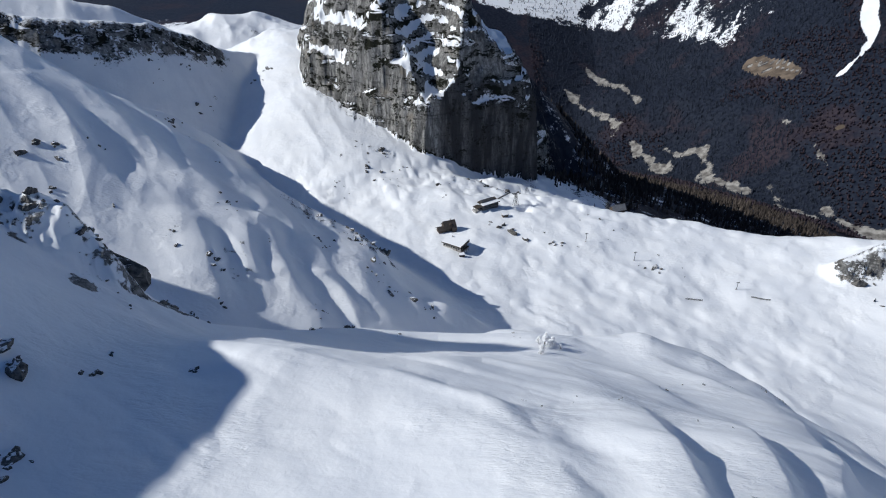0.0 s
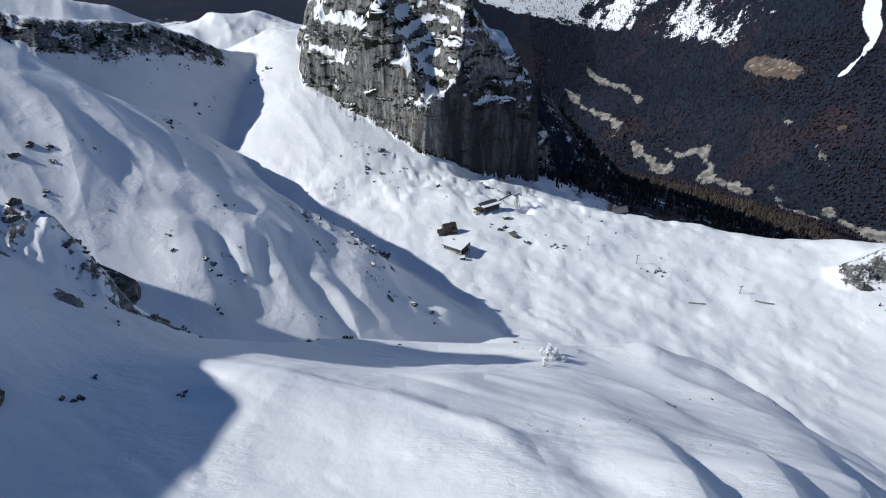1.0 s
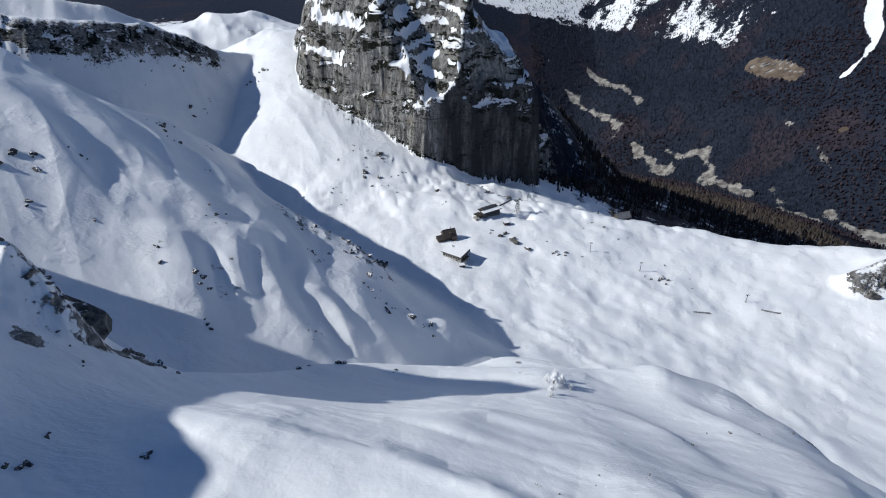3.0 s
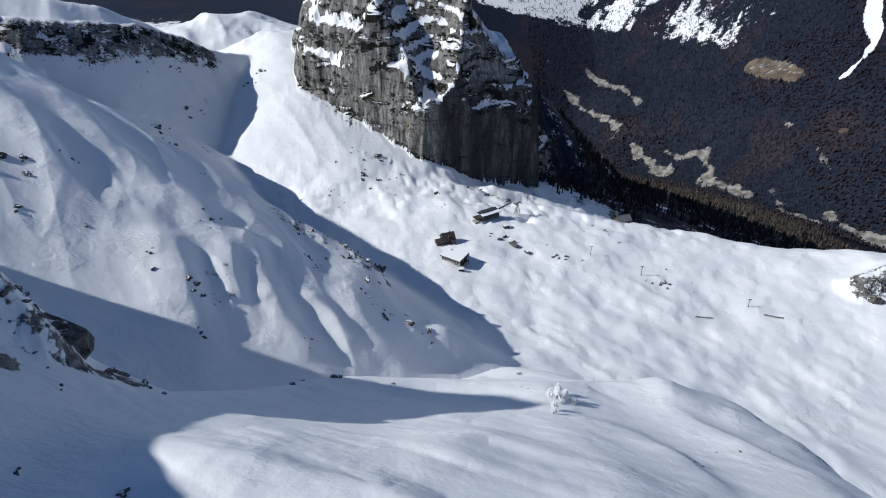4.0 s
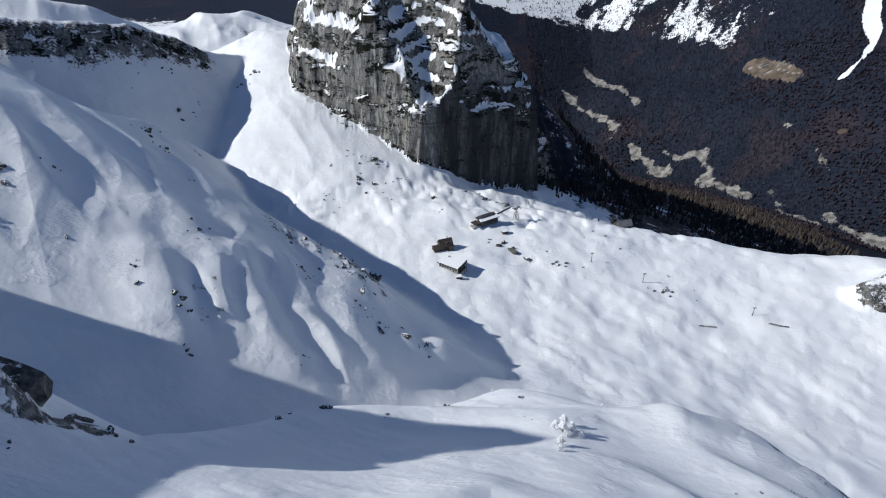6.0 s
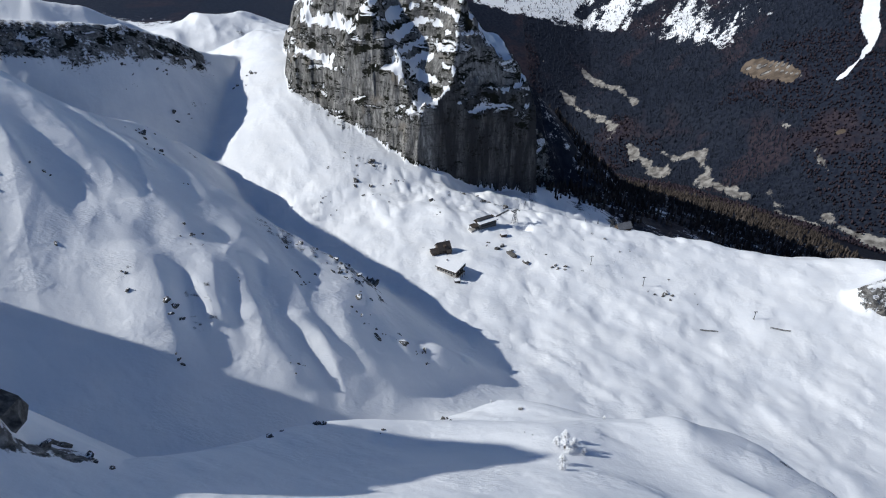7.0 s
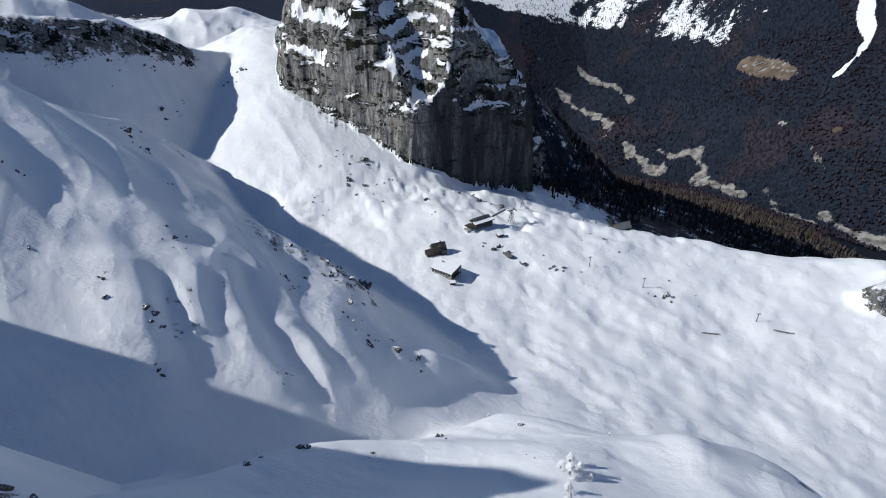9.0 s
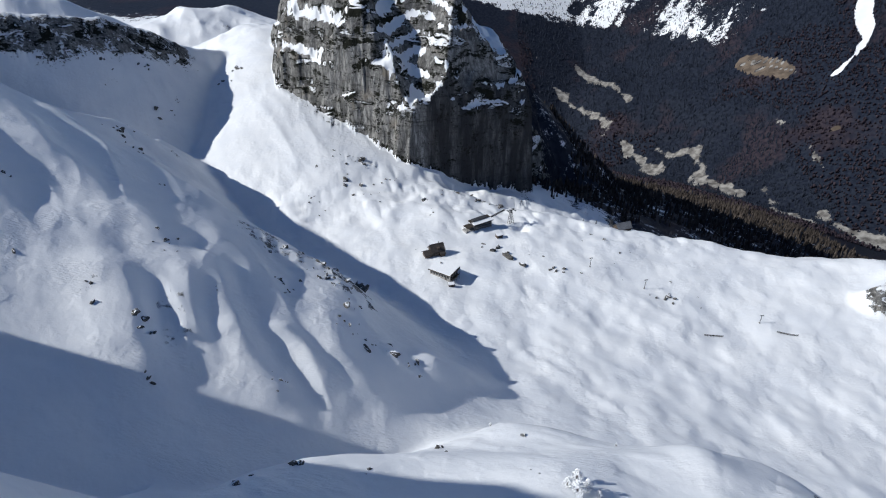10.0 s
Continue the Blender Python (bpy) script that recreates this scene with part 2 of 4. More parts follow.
def hollow(x, y, line, slope, round_off=10):
    """A gully of x, y, z that rises with this slope on both sides."""
    return -ridge(x, y, [(a, b, -c) for a, b, c in line], slope, slope, round_off)


def brink(x, y, line, slope, soft):
    """How far the land has dropped beyond a brink, which lies on the left of the line's way."""
    d, side, _ = along(x, y, line)
    e = np.where(side > 0, d, -d)
    return slope * 0.5 * (e + np.sqrt(e * e + soft * soft))


# swells and wind scarps on the spur: x, y and height, with the widths of their left and right sides
SPUR_RIBS = [
    ([(-44, 162, 2), (-38, 170, 4), (-22, 183, 6), (-2, 187, 6.5), (18, 184, 6), (34, 181, 6), (54, 188, 6), (76, 190, 7)], 12, 15),
    ([(76, 190, 3), (90, 195, 5), (104, 190, 7), (116, 174, 4), (126, 157, 7), (138, 130, 14), (150, 90, 15)], 14, 32),
    ([(-2, 214, 1.5), (16, 222, 2), (44, 228, 3)], 10, 14),
    ([(-30, 100, 6), (-8, 102, 4), (25, 92, 0)], 18, 18),
    ([(-46, 99, 2), (-35, 93, 3.2), (-24, 91, 3.6), (-9, 88, 3.8), (7, 80, 3.6), (16, 68, 3), (18, 55, 2)], 5, 16),
    ([(40, 90, 1.2), (39, 80, 3.4), (38.5, 71, 4.2), (38, 60, 3)], 3.2, 13),
    ([(68, 106, 1), (64, 92, 3.6), (60, 80, 4.6), (56, 65, 3.5)], 3.8, 13),
    ([(104, 130, 1.5), (92, 104, 5), (84, 88, 6.2), (70, 70, 4)], 4.6, 15),
    ([(78, 166, 1.5), (88, 152, 3), (98, 139, 2)], 5, 12),
    ([(50, 148, 1.2), (58, 136, 2), (62, 122, 1)], 3.5, 9),
    ([(-8, 114, 0.8), (10, 124, 1.8), (20, 118, 1)], 9, 4),
    ([(100, 176, 1.5), (116, 172, 3), (134, 170, 2.5)], 5, 9),
]


def spur(x, y):
    """The snowy spur under the camera, with its brink towards the bowl and the bench."""
    u, v = np.clip((x - 20) / 100, -1.2, 2.2), np.clip((y - 130) / 100, -1.6, 1.1)
    z = (174.1 - 68.6 * v - 10.6 * v**2 + 11.5 * v**3 - 6.3 * u + 9 * u * v + 10 * u * v**2 - 3.9 * u**2 + 19.1 * u**2 * v
         - np.where(u < 0, 25.4, 24.0) * u**3)
    z = z - brink(x, y, [(-330, 185), (-220, 165), (-110, 131), (-62, 131), (-47, 158), (-36, 186), (-10, 202), (25, 229), (60, 214),
                         (100, 202), (141, 195), (200, 172), (270, 110), (330, 0), (360, -200)], 1.1, 7)
    for line, lee, luff in SPUR_RIBS:
        z = z + rib(x, y, line, lee, luff)
    z = z - 5.5 * smooth(28, 72, x) * smooth(20, 70, y)
    return z


# snow ribs on the left slope: x, y and height, with the widths of their lee and windward sides
SLOPE_RIBS = [
    ([(-150, 318, 2), (-140, 304, 6), (-131, 288, 8), (-126, 276, 7.5), (-121, 269, 6), (-113, 259, 3)], 8, 22),
    ([(-119, 322, 2), (-117, 317, 4), (-112, 302, 5), (-106, 290, 4.5), (-100, 283, 2)], 5.5, 11),
    ([(-112, 345, 3), (-110, 337, 6), (-102, 319, 6), (-93, 301, 5), (-88, 292, 2)], 7, 12),
    ([(-88, 298, 1), (-84, 292, 4), (-78, 282, 5.5), (-70, 276, 5), (-60, 268, 2)], 8, 14),
    ([(-74, 313, 1), (-70, 308, 3.5), (-59, 298, 4.5), (-50, 291, 4), (-42, 284, 1.5)], 5.5, 10),
    ([(-62, 335, 2), (-51, 321, 5), (-45, 308, 6), (-35, 296, 5), (-24, 288, 2)], 12, 14),
    ([(-160, 368, 2), (-148, 352, 5), (-136, 344, 6), (-127, 330, 5), (-122, 318, 2)], 15, 20),
    ([(-128, 388, 2), (-117, 368, 5), (-100, 350, 6), (-88, 331, 5), (-79, 311, 3)], 14, 12),
    ([(-150, 440, 2), (-100, 420, 6), (-58, 396, 8), (-42, 345, 9), (-25, 329, 5)], 14, 26),
    ([(-8, 324, 3), (4, 333, 10), (20, 338, 9), (42, 336, 3)], 14, 14),
    ([(-268, 446, 2), (-249, 425, 3.2), (-227, 412, 3.2), (-201, 377, 2), (-190, 362, 1)], 6, 13),
    ([(-262, 492, 2), (-239, 464, 5), (-215, 442, 4), (-188, 420, 1.5)], 7, 14),
    ([(-262, 386, 1.5), (-244, 376, 2.6), (-224, 354, 2.4), (-206, 334, 1)], 5, 14),
    ([(-230, 362, 1), (-219, 352, 2.2), (-203, 336, 2.4), (-186, 316, 1)], 4.5, 11),
    ([(-205, 392, 1.5), (-188, 380, 3), (-170, 360, 3), (-158, 340, 1)], 6, 13),
    ([(-225, 470, 2), (-188, 450, 6), (-151, 437, 5)], 10, 20),
]


def left_slope(x, y):
    """The broad ribbed slope beyond the bowl, falling to the right."""
    u, v = np.clip((x + 120) / 100, -4, 2.2), np.clip((y - 330) / 100, -0.72, 3)
    z = 108.3 - 4.6 * v - 28.4 * v**2 - 55.7 * u - 14.2 * u * v - 3 * u**2
    for line, wl, wr in SLOPE_RIBS:
        z = z + rib(x, y, line, wl, wr)
    return z - 0.8 * np.maximum(y - 640, 0) - 0.7 * np.maximum(x - 90, 0)


def bench(x, y):
    """The snowy shelf with the huts, which breaks off to the deep valley."""
    u, v = np.clip((x - 150) / 150, -2.2, 1.7), np.clip((y - 480) / 150, -1.3, 1.5)
    z = (-14.4 + 7 * v + 3.1 * v**2 - 12.6 * v**3 - 16.3 * u + 5.4 * u * v - 7.4 * u * v**2 + u**2 + 1.4 * u**2 * v + 4 * u**3)
    z = smax(z, ridge(x, y, [(-235, 960, 98), (-205, 860, 84), (-172, 772, 63), (-135, 715, 40), (-118, 655, 20), (-112, 615, 2)], 0.35, 0.5, 34), 12)
    z = z - brink(x, y, [(-400, 2300), (-24, 1000), (0, 900), (5, 720), (20, 668), (45, 642), (80, 624), (125, 614), (165, 604), (235, 590), (300, 562), (380, 540), (480, 520),
                         (700, 480), (1000, 330), (1500, 0)], 0.68, 16)
    return z


def profile(m, steps):
    """Height over the distance behind a foot line, from steps of distance and height."""
    return np.interp(m, [a for a, _ in steps], [b for _, b in steps])


def mount(x, y):
    """The rock peak: a lit left face, a shaded right wall that meets it in an arris, a broken end, two heads and a couloir between them."""
    bend = 4 * fractal(x, y, 48, 2, 31) + 6 * (crags(x + 0.4 * y, y - 0.4 * x, 21, 3, 37) - 0.6)
    left = 0.515 * (x + 27) + 0.857 * (y - 684) + bend
    wall = -0.36 * (x + 20) + 0.933 * (y - 681) + 0.3 * bend
    end = 0.98 * (124 - x) - 0.05 * (y - 735) + bend
    west = 0.956 * (x + 176) + 0.29 * (y - 772) + 1.3 * bend
    z = profile(left, [(-8, -90), (0, -15), (3, 30), (8, 66), (13, 74), (16, 104), (30, 114), (37, 140), (50, 149), (58, 176), (74, 190), (100, 240), (500, 700)])
    crown = profile(wall, [(-4, -150), (0, -60), (2, 0), (8, 72), (14, 80), (18, 98), (28, 106), (34, 124), (50, 140), (90, 210), (500, 700)])
    z = smin(z, crown + smooth(4, 9, wall) * (14 * fractal(x, y, 42, 2, 55) - 0.12 * (x - 20)), 3)
    z = smin(z, profile(end, [(-4, -160), (0, -60), (10, 44), (18, 84), (33, 106), (54, 113), (74, 131), (88, 160), (120, 225), (500, 700)]), 4)
    z = smin(z, profile(west, [(-20, -50), (0, 60), (10, 105), (18, 118), (28, 146), (50, 170), (90, 240), (500, 700)]), 4)
    heads = smax(ridge(x, y, [(-115, 738, 116), (-90, 748, 146), (-72, 758, 176), (-56, 772, 200), (-45, 800, 235)], 1.5, 2.6, 3),
                 ridge(x, y, [(14, 722, 94), (12, 735, 116), (12, 757, 146), (10, 775, 166), (4, 800, 200)], 1.6, 1.7, 4), 5)
    back = np.minimum(np.minimum(left, west), np.minimum(wall, end))
    z = np.where(back > 14, smax(z, heads + 9 * (crags(x, y, 26, 3, 41) - 0.62), 4), z)
    z = smin(z, hollow(x, y, [(-13, 708, 66), (-21, 738, 100), (-35, 757, 128), (-45, 775, 150), (-50, 800, 180), (-46, 850, 240)], 1.5, 9), 4)
    z = smin(z, 250 + 0.1 * back, 20)
    z = z + smooth(10, 22, back) * 5 * (crags(x - 0.3 * y, y + 0.3 * x, 15, 2, 49) - 0.6)
    z = z + 2.3 * np.sin(z / 2.6 + 4 * fractal(x, y, 60, 3, 43)) * (0.55 + 0.45 * soft_noise(x, y, 30, 47)) * smooth(0, 8, back)
    z = z - 0.9 * np.maximum(y - 900, 0)
    return np.where(back > -8, z, -3000.0)


def near_land(x, y):
    z = smax(bench(x, y), left_slope(x, y), 14)
    # the shaded apron below the wall
    z = smax(z, ridge(x, y, [(20, 690, -16), (45, 690, -24), (85, 706, -33), (125, 745, -52)], 0.4, 0.4, 8), 6)
    z = z - 5 * np.exp(-((x - 86) ** 2 + (y - 573) ** 2) / 40)
    z = smax(z, ridge(x, y, [(372, 476, -10), (420, 486, 4), (480, 500, 12)], 0.9, 1.6, 5), 4)
    z = smax(z, ridge(x, y, [(-900, 640, 330), (-600, 710, 214), (-500, 742, 187), (-440, 755, 172), (-400, 778, 160), (-372, 805, 140), (-350, 840, 118)], 0.5, 1.12, 8), 6)
    # knoll and shelf left of the shaded hollow, rock wall and saddle behind it
    z = smax(z, ridge(x, y, [(-640, 360, 240), (-420, 430, 184), (-300, 505, 141), (-284, 592, 94), (-268, 640, 54)], 0.9, 1.1, 9), 6)
    z = smax(z, ridge(x, y, [(-900, 540, 330), (-560, 640, 205), (-440, 680, 166), (-390, 722, 153), (-358, 768, 142), (-325, 808, 119), (-297, 834, 98), (-272, 880, 82)], 0.35, 1.1, 5), 6)
    z = smax(z, ridge(x, y, [(-440, 1120, 78), (-400, 1150, 84), (-345, 1190, 78), (-280, 1130, 58), (-195, 960, 66)], 0.5, 0.45, 30) - 1.2 * np.maximum(x + 190, 0), 14)
    return z


def far_land(x, y):
    """The far side of the deep valley, and the mountains that close it."""
    u, v = (x - 1000) / 1000, (y - 2200) / 1000
    z = -474 + 179 * np.clip(v, -2.5, 3) + 577 * np.clip(u, -2, 2.5)
    z = smax(z, np.full(np.shape(x), -760.0), 60)
    z = z + 40 * fractal(x, y, 420, 4, 71)
    z = smax(z, ridge(x, y, [(-3500, 2500, 500), (-1500, 2900, 250), (-700, 3300, 60), (-200, 3500, -80), (120, 3900, -250)], 0.7, 0.55, 60), 60)
    z = smax(z, ridge(x, y, [(-800, 4500, 500), (900, 4650, 260), (2500, 4300, 700)], 0.6, 0.5, 60), 80)
    return z


SHOULDER = [(-125, 126, 232), (-105, 128, 228), (-95, 129, 226), (-89, 128, 223), (-85, 126, 217), (-79, 123, 212), (-76, 120, 202), (-73, 121, 193), (-70, 123, 182)]


def land(x, y):
    z = near_land(x, y)
    z = smax(z, spur(x, y), 6)
    # the massif beside the flight, out of view, whose crest throws the long shade
    z = smax(z, ridge(x, y, [(-170, -250, 420), (-158, 0, 310), (-152, 50, 291), (-152, 72, 289), (-155, 80, 282), (-164, 96, 257), (-170, 107, 250), (-171, 113, 268)], 2.4, 0.95, 6) - 1.6 * np.maximum(y - 122, 0), 5)
    z = smax(z, ridge(x, y, [(-171, 113, 268), (-176, 118, 280), (-187, 128, 291), (-196, 137, 299), (-203, 144, 309), (-210, 150, 304), (-217, 155, 286), (-226, 162, 267), (-238, 170, 262)], 1.0, 4.5, 3), 4)
    z = smax(z, ridge(x, y, [(-238, 170, 262), (-300, 226, 262), (-420, 215, 340), (-600, 180, 400)], 1.0, 2.6, 6), 4)
    # the rocky shoulder below that crest
    z = smax(z, ridge(x, y, SHOULDER, 3.4, 0.8, 1.5) + 3 * (crags(x, y, 5, 2, 57) - 0.5), 2)
    z = smax(z, mount(x, y), 4)
    z = smax(z, ridge(x, y, [(70, 880, 110), (98, 900, 76), (149, 1000, 2)], 0.8, 2.4, 6), 6)
    z = smax(z, ridge(x, y, [(149, 1000, 2), (221, 1130, -89), (341, 1250, -230), (414, 1300, -307), (571, 1320, -399), (696, 1330, -452), (900, 1350, -580)], 0.8, 1.1, 10), 12)
    z = smax(z, far_land(x, y), 40)
    return z


def relief(x, y, z):
    """Drifts, hummocks and rock relief on the land."""
    near = smooth(1300, 700, np.hypot(x, y))
    on_slope = smooth(-10, -40, x) * smooth(250, 290, y) * near
    a, b = 0.5 * x - 0.87 * y, 0.87 * x + 0.5 * y
    z = z + on_slope * (2.4 * (crags(a / 3.0, b, 28, 2, 51) - 0.6) + 0.12 * fractal(a / 2.2, b, 9, 2, 53))
    on_spur = smooth(-30, 20, x) * smooth(235, 190, y) * smooth(60, 110, z)
    a, b = 0.88 * x - 0.47 * y, 0.47 * x + 0.88 * y
    dune = np.clip(soft_noise(a / 4.5, b, 11, 61) + 0.5 * soft_noise(a / 3.5, b, 5, 62), 0, 2)
    z = z + on_spur * 1.3 * dune * (0.55 + 0.8 * soft_noise(x, y, 28, 63))
    rills = crags(0.3 * (0.7 * x - 0.7 * y), 0.7 * x + 0.7 * y, 22, 2, 65)
    z = z + smooth(40, 90, x) * smooth(560, 420, y) * smooth(30, 0, z) * near * 3.6 * (rills - 0.6) * (0.5 + 0.5 * soft_noise(x, y, 90, 67))
    onbench = smooth(25, -5, z) * near
    z = z + smooth(880, 960, y) * smooth(-190, -240, x) * smooth(1500, 1300, y) * (16 * (crags(x, y, 75, 3, 83) - 0.6))
    z = z + near * smooth(300, 240, y) * 0.3 * np.abs(soft_noise(0.5 * x + 0.86 * y, 0.3 * (0.86 * x - 0.5 * y), 4.2, 77)) * smooth(-0.1, 0.4, soft_noise(x, y, 30, 78))
    z = z + onbench * ((1.6 + 1.6 * smooth(540, 600, y)) * fractal(x, y, 34, 3, 11) + (0.55 + 1.6 * smooth(540, 600, y)) * np.abs(soft_noise(x + 0.4 * y, y - 0.4 * x, 13, 17)))
    z = z + near * (1.0 * fractal(x, y, 46, 2, 5) + 0.12 * fractal(x + 0.3 * y, 2.5 * y, 9, 2, 23))
    return z


# far valley side: snow meadows and the slide track, pale gullies, a brown clearing
PLATEAU_FRONT = [(0, 3330), (370, 3235), (485, 3250), (657, 3246), (905, 3100), (1084, 2842), (1146, 2576), (1203, 2570), (1292, 2602), (1423, 2639), (1700, 2690)]
SLIDE_TRACK = [(1338, 2069), (1422, 2125), (1493, 2201), (1520, 2290), (1576, 2400), (1650, 2520)]
FAR_PALE = [
    ([(592, 2756), (650, 2640), (696, 2536), (731, 2389), (783, 2232), (809, 2068)], 24),
    ([(829, 2223), (891, 2130), (933, 2091), (933, 1977), (890, 1890)], 26),
    ([(905, 1930), (925, 1840), (951, 1750)], 22),
    ([(1028, 1742), (997, 1619), (1010, 1560), (1040, 1530)], 24),
    ([(1085, 1539), (1098, 1479), (1138, 1420), (1180, 1370)], 22),
    ([(681, 3008), (764, 2766), (824, 2527)], 16),
    ([(1155, 2010), (1176, 1862), (1166, 1725)], 7),
    ([(500, 2980), (540, 2860), (592, 2756)], 14),
]
CLEARING_TRACKS = [[(1180, 2330), (1225, 2290), (1268, 2180)], [(1205, 2390), (1262, 2260)], [(1170, 2400), (1215, 2350)]]


def far_kind(x, y, z):
    """How far the far side is snow, pale scree or meadow, each from 0 to 1."""
    snow, pale = np.zeros(np.shape(x)), np.zeros(np.shape(x))
    rag = 60 * fractal(x, y, 260, 4, 91)
    fine = 26 * fractal(x, y, 75, 4, 93)
    d, side, _ = along(x, y, PLATEAU_FRONT)
    snow = smooth(-25, 45, np.where(side > 0, d, -d) + 0.6 * rag + fine)
    streak = fractal(0.3 * (0.5 * x + 0.86 * y), 0.86 * x - 0.5 * y, 80, 4, 95)
    snow = snow * (0.24 + 0.5 * smooth(-0.5, 0.5, streak + 0.9 * smooth(900, 600, x) - 0.75 * smooth(900, 1250, x)))
    d, _, _ = along(x, y, SLIDE_TRACK)
    snow = np.maximum(snow, smooth(17, 9, d + 0.14 * rag + 0.3 * fine - 0.04 * (y - 2069)))
    for line, wide in FAR_PALE:
        d, _, _ = along(x, y, line)
        pale = np.maximum(pale, 0.85 * smooth(wide * 1.7, wide * 0.1, d + 0.25 * rag + 0.7 * fine))
    d, _, _ = along(x, y, [(1195, 2390), (1222, 2300), (1250, 2200)])
    meadow = smooth(36, 27, d + 0.35 * fine) + smooth(18, 8, np.hypot(0.7 * (x - 1246), y - 1847) + 0.3 * fine)
    for line in CLEARING_TRACKS:
        d, _, _ = along(x, y, line)
        pale = np.maximum(pale, 0.9 * smooth(6, 2, d))
        meadow = meadow * smooth(2, 6, d)
    return snow, pale, np.clip(meadow, 0, 1)


# where the wind keeps rock free of snow: a line, how far it reaches, how much
BARE = [
    ([(-101, 128), (-100, 118)], 5.5, 0.42),
    ([(-93, 128), (-94, 117)], 5.5, 0.42),
    ([(-89, 129), (-85, 127), (-80, 124), (-76, 122)], 6, 0.5),
    ([(-82, 120), (-80, 113)], 5, 0.48),
    ([(-73, 123), (-70, 125), (-67, 128)], 5, 0.52),
    ([(-168, 781), (-150, 762), (-128, 745), (-105, 728)], 16, 0.95),
    ([(40, 735), (75, 760), (105, 800)], 30, 0.66),
    ([(-330, 1120), (-262, 1070), (-225, 1010)], 26, 0.5),
    ([(-470, 650), (-425, 672), (-385, 700), (-352, 748), (-326, 786), (-302, 815)], 36, 0.66),
    ([(-292, 600), (-276, 628)], 16, 0.6),
    ([(-78, 436), (-60, 408), (-48, 380)], 30, 0.46),
    ([(-112, 412), (-88, 392)], 24, 0.42),
    ([(-84, 672), (-60, 668)], 9, 0.62),
    ([(-118, 300), (-112, 284)], 12, 0.42),
    ([(372, 470), (430, 480), (480, 490)], 24, 0.62),
    ([(100, 690), (118, 720)], 22, 0.5),
    ([(112, 182), (119, 172), (125, 162)], 6, 0.5),
]


def build_ground():
    fan = np.concatenate([np.linspace(-75, -38.6, 110), np.linspace(-38.5, 38.5, 1040), np.linspace(38.6, 284.8, 80)])
    order = np.radians(fan)
    ox, oy, oz = 0.0, -30.0, 285.0
    fine = np.concatenate([np.linspace(2, 60, 60), 60 * np.exp(np.linspace(0, math.log(4850 / 60), 560))[1:]])
    rows = 820
    X, Y = np.zeros((len(fan), rows)), np.zeros((len(fan), rows))
    for k in range(0, len(order), 2):
        a = order[k]
        cx, cy = ox + fine * math.sin(a), oy + fine * math.cos(a)
        h = land(cx, cy)
        step = np.hypot(np.diff(fine), 0.8 * np.diff(h)) / np.maximum(np.hypot(fine[1:], oz - h[1:]), 40)
        step = step + 0.15 * np.diff(np.log(fine + 20)) / 4
        s = np.concatenate([[0], np.cumsum(step)])
        r = np.interp(np.linspace(0, s[-1], rows), s, fine)
        X[k] = r
    X[1::2] = 0.5 * (X[0::2] + np.roll(X[0::2], -1, 0))
    wide = np.exp(-(np.arange(-14, 15) / 6.0) ** 2)
    R = sum(w * np.roll(X, k - 14, 0) for k, w in enumerate(wide)) / wide.sum()
    X, Y = ox + R * np.sin(order)[:, None], oy + R * np.cos(order)[:, None]
    Z = np.concatenate([relief(x, y, land(x, y)) for x, y in zip(np.array_split(X, 100), np.array_split(Y, 100))])
    n, m = X.shape
    co = np.stack([X, Y, Z], -1).reshape(-1, 3)
    i, j = np.meshgrid(np.arange(n), np.arange(m - 1), indexing="ij")
    i2 = (i + 1) % n
    quads = np.stack([i * m + j, i2 * m + j, i2 * m + j + 1, i * m + j + 1], -1).reshape(-1, 4)
    me = bpy.data.meshes.new("ground")
    me.vertices.add(len(co))
    me.vertices.foreach_set("co", co.astype(np.float32).ravel())
    me.loops.add(quads.size)
    me.loops.foreach_set("vertex_index", quads.astype(np.int32).ravel())
    me.polygons.add(len(quads))
    me.polygons.foreach_set("loop_start", np.arange(0, quads.size, 4, dtype=np.int32))
    me.polygons.foreach_set("use_smooth", np.ones(len(quads), dtype=bool))
    me.update(calc_edges=True)
    # slope of the land, for what holds snow and what is bare
    normal = np.zeros(len(co) * 3, dtype=np.float32)
    me.vertex_normals.foreach_get("vector", normal)
    normal = normal.reshape(n, m, 3)
    steep = np.sqrt(np.maximum(1 - normal[..., 2] ** 2, 0)) / np.maximum(normal[..., 2], 0.02)
    far = smooth(1250, 1500, Y + 0.3 * X) * smooth(60, -20, Z)
    drop = smooth(-50, -95, Z)
    flank = smooth(70, 130, X) * smooth(840, 900, Y) * smooth(120, 60, Z)
    forest = np.clip(np.maximum(far, 0.66 * np.maximum(drop, flank)), 0, 1)
    rock = smooth(1.0, 1.5, steep) * smooth(560, 640, Y) * smooth(1800, 1400, np.hypot(X, Y))
    for line, reach, most in BARE:
        d, _, _ = along(X, Y, line)
        rock = np.maximum(rock, most * smooth(reach, reach * 0.25, d))
    snow_far, pale, meadow = far_kind(X, Y, Z)
    beyond = smooth(1250, 1350, Y + 0.2 * X)
    snow_far, pale, meadow = snow_far * beyond, pale * beyond, meadow * beyond
    forest = forest * (1 - snow_far)
    # mask of the right wall's face, whose shade is deepened by colour
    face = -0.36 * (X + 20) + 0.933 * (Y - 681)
    shade_stain = smooth(-8, 2, X + 0.25 * Y - 172) * smooth(26, 12, face) * smooth(660, 670, Y) * smooth(800, 770, Y) * smooth(140, 125, X)
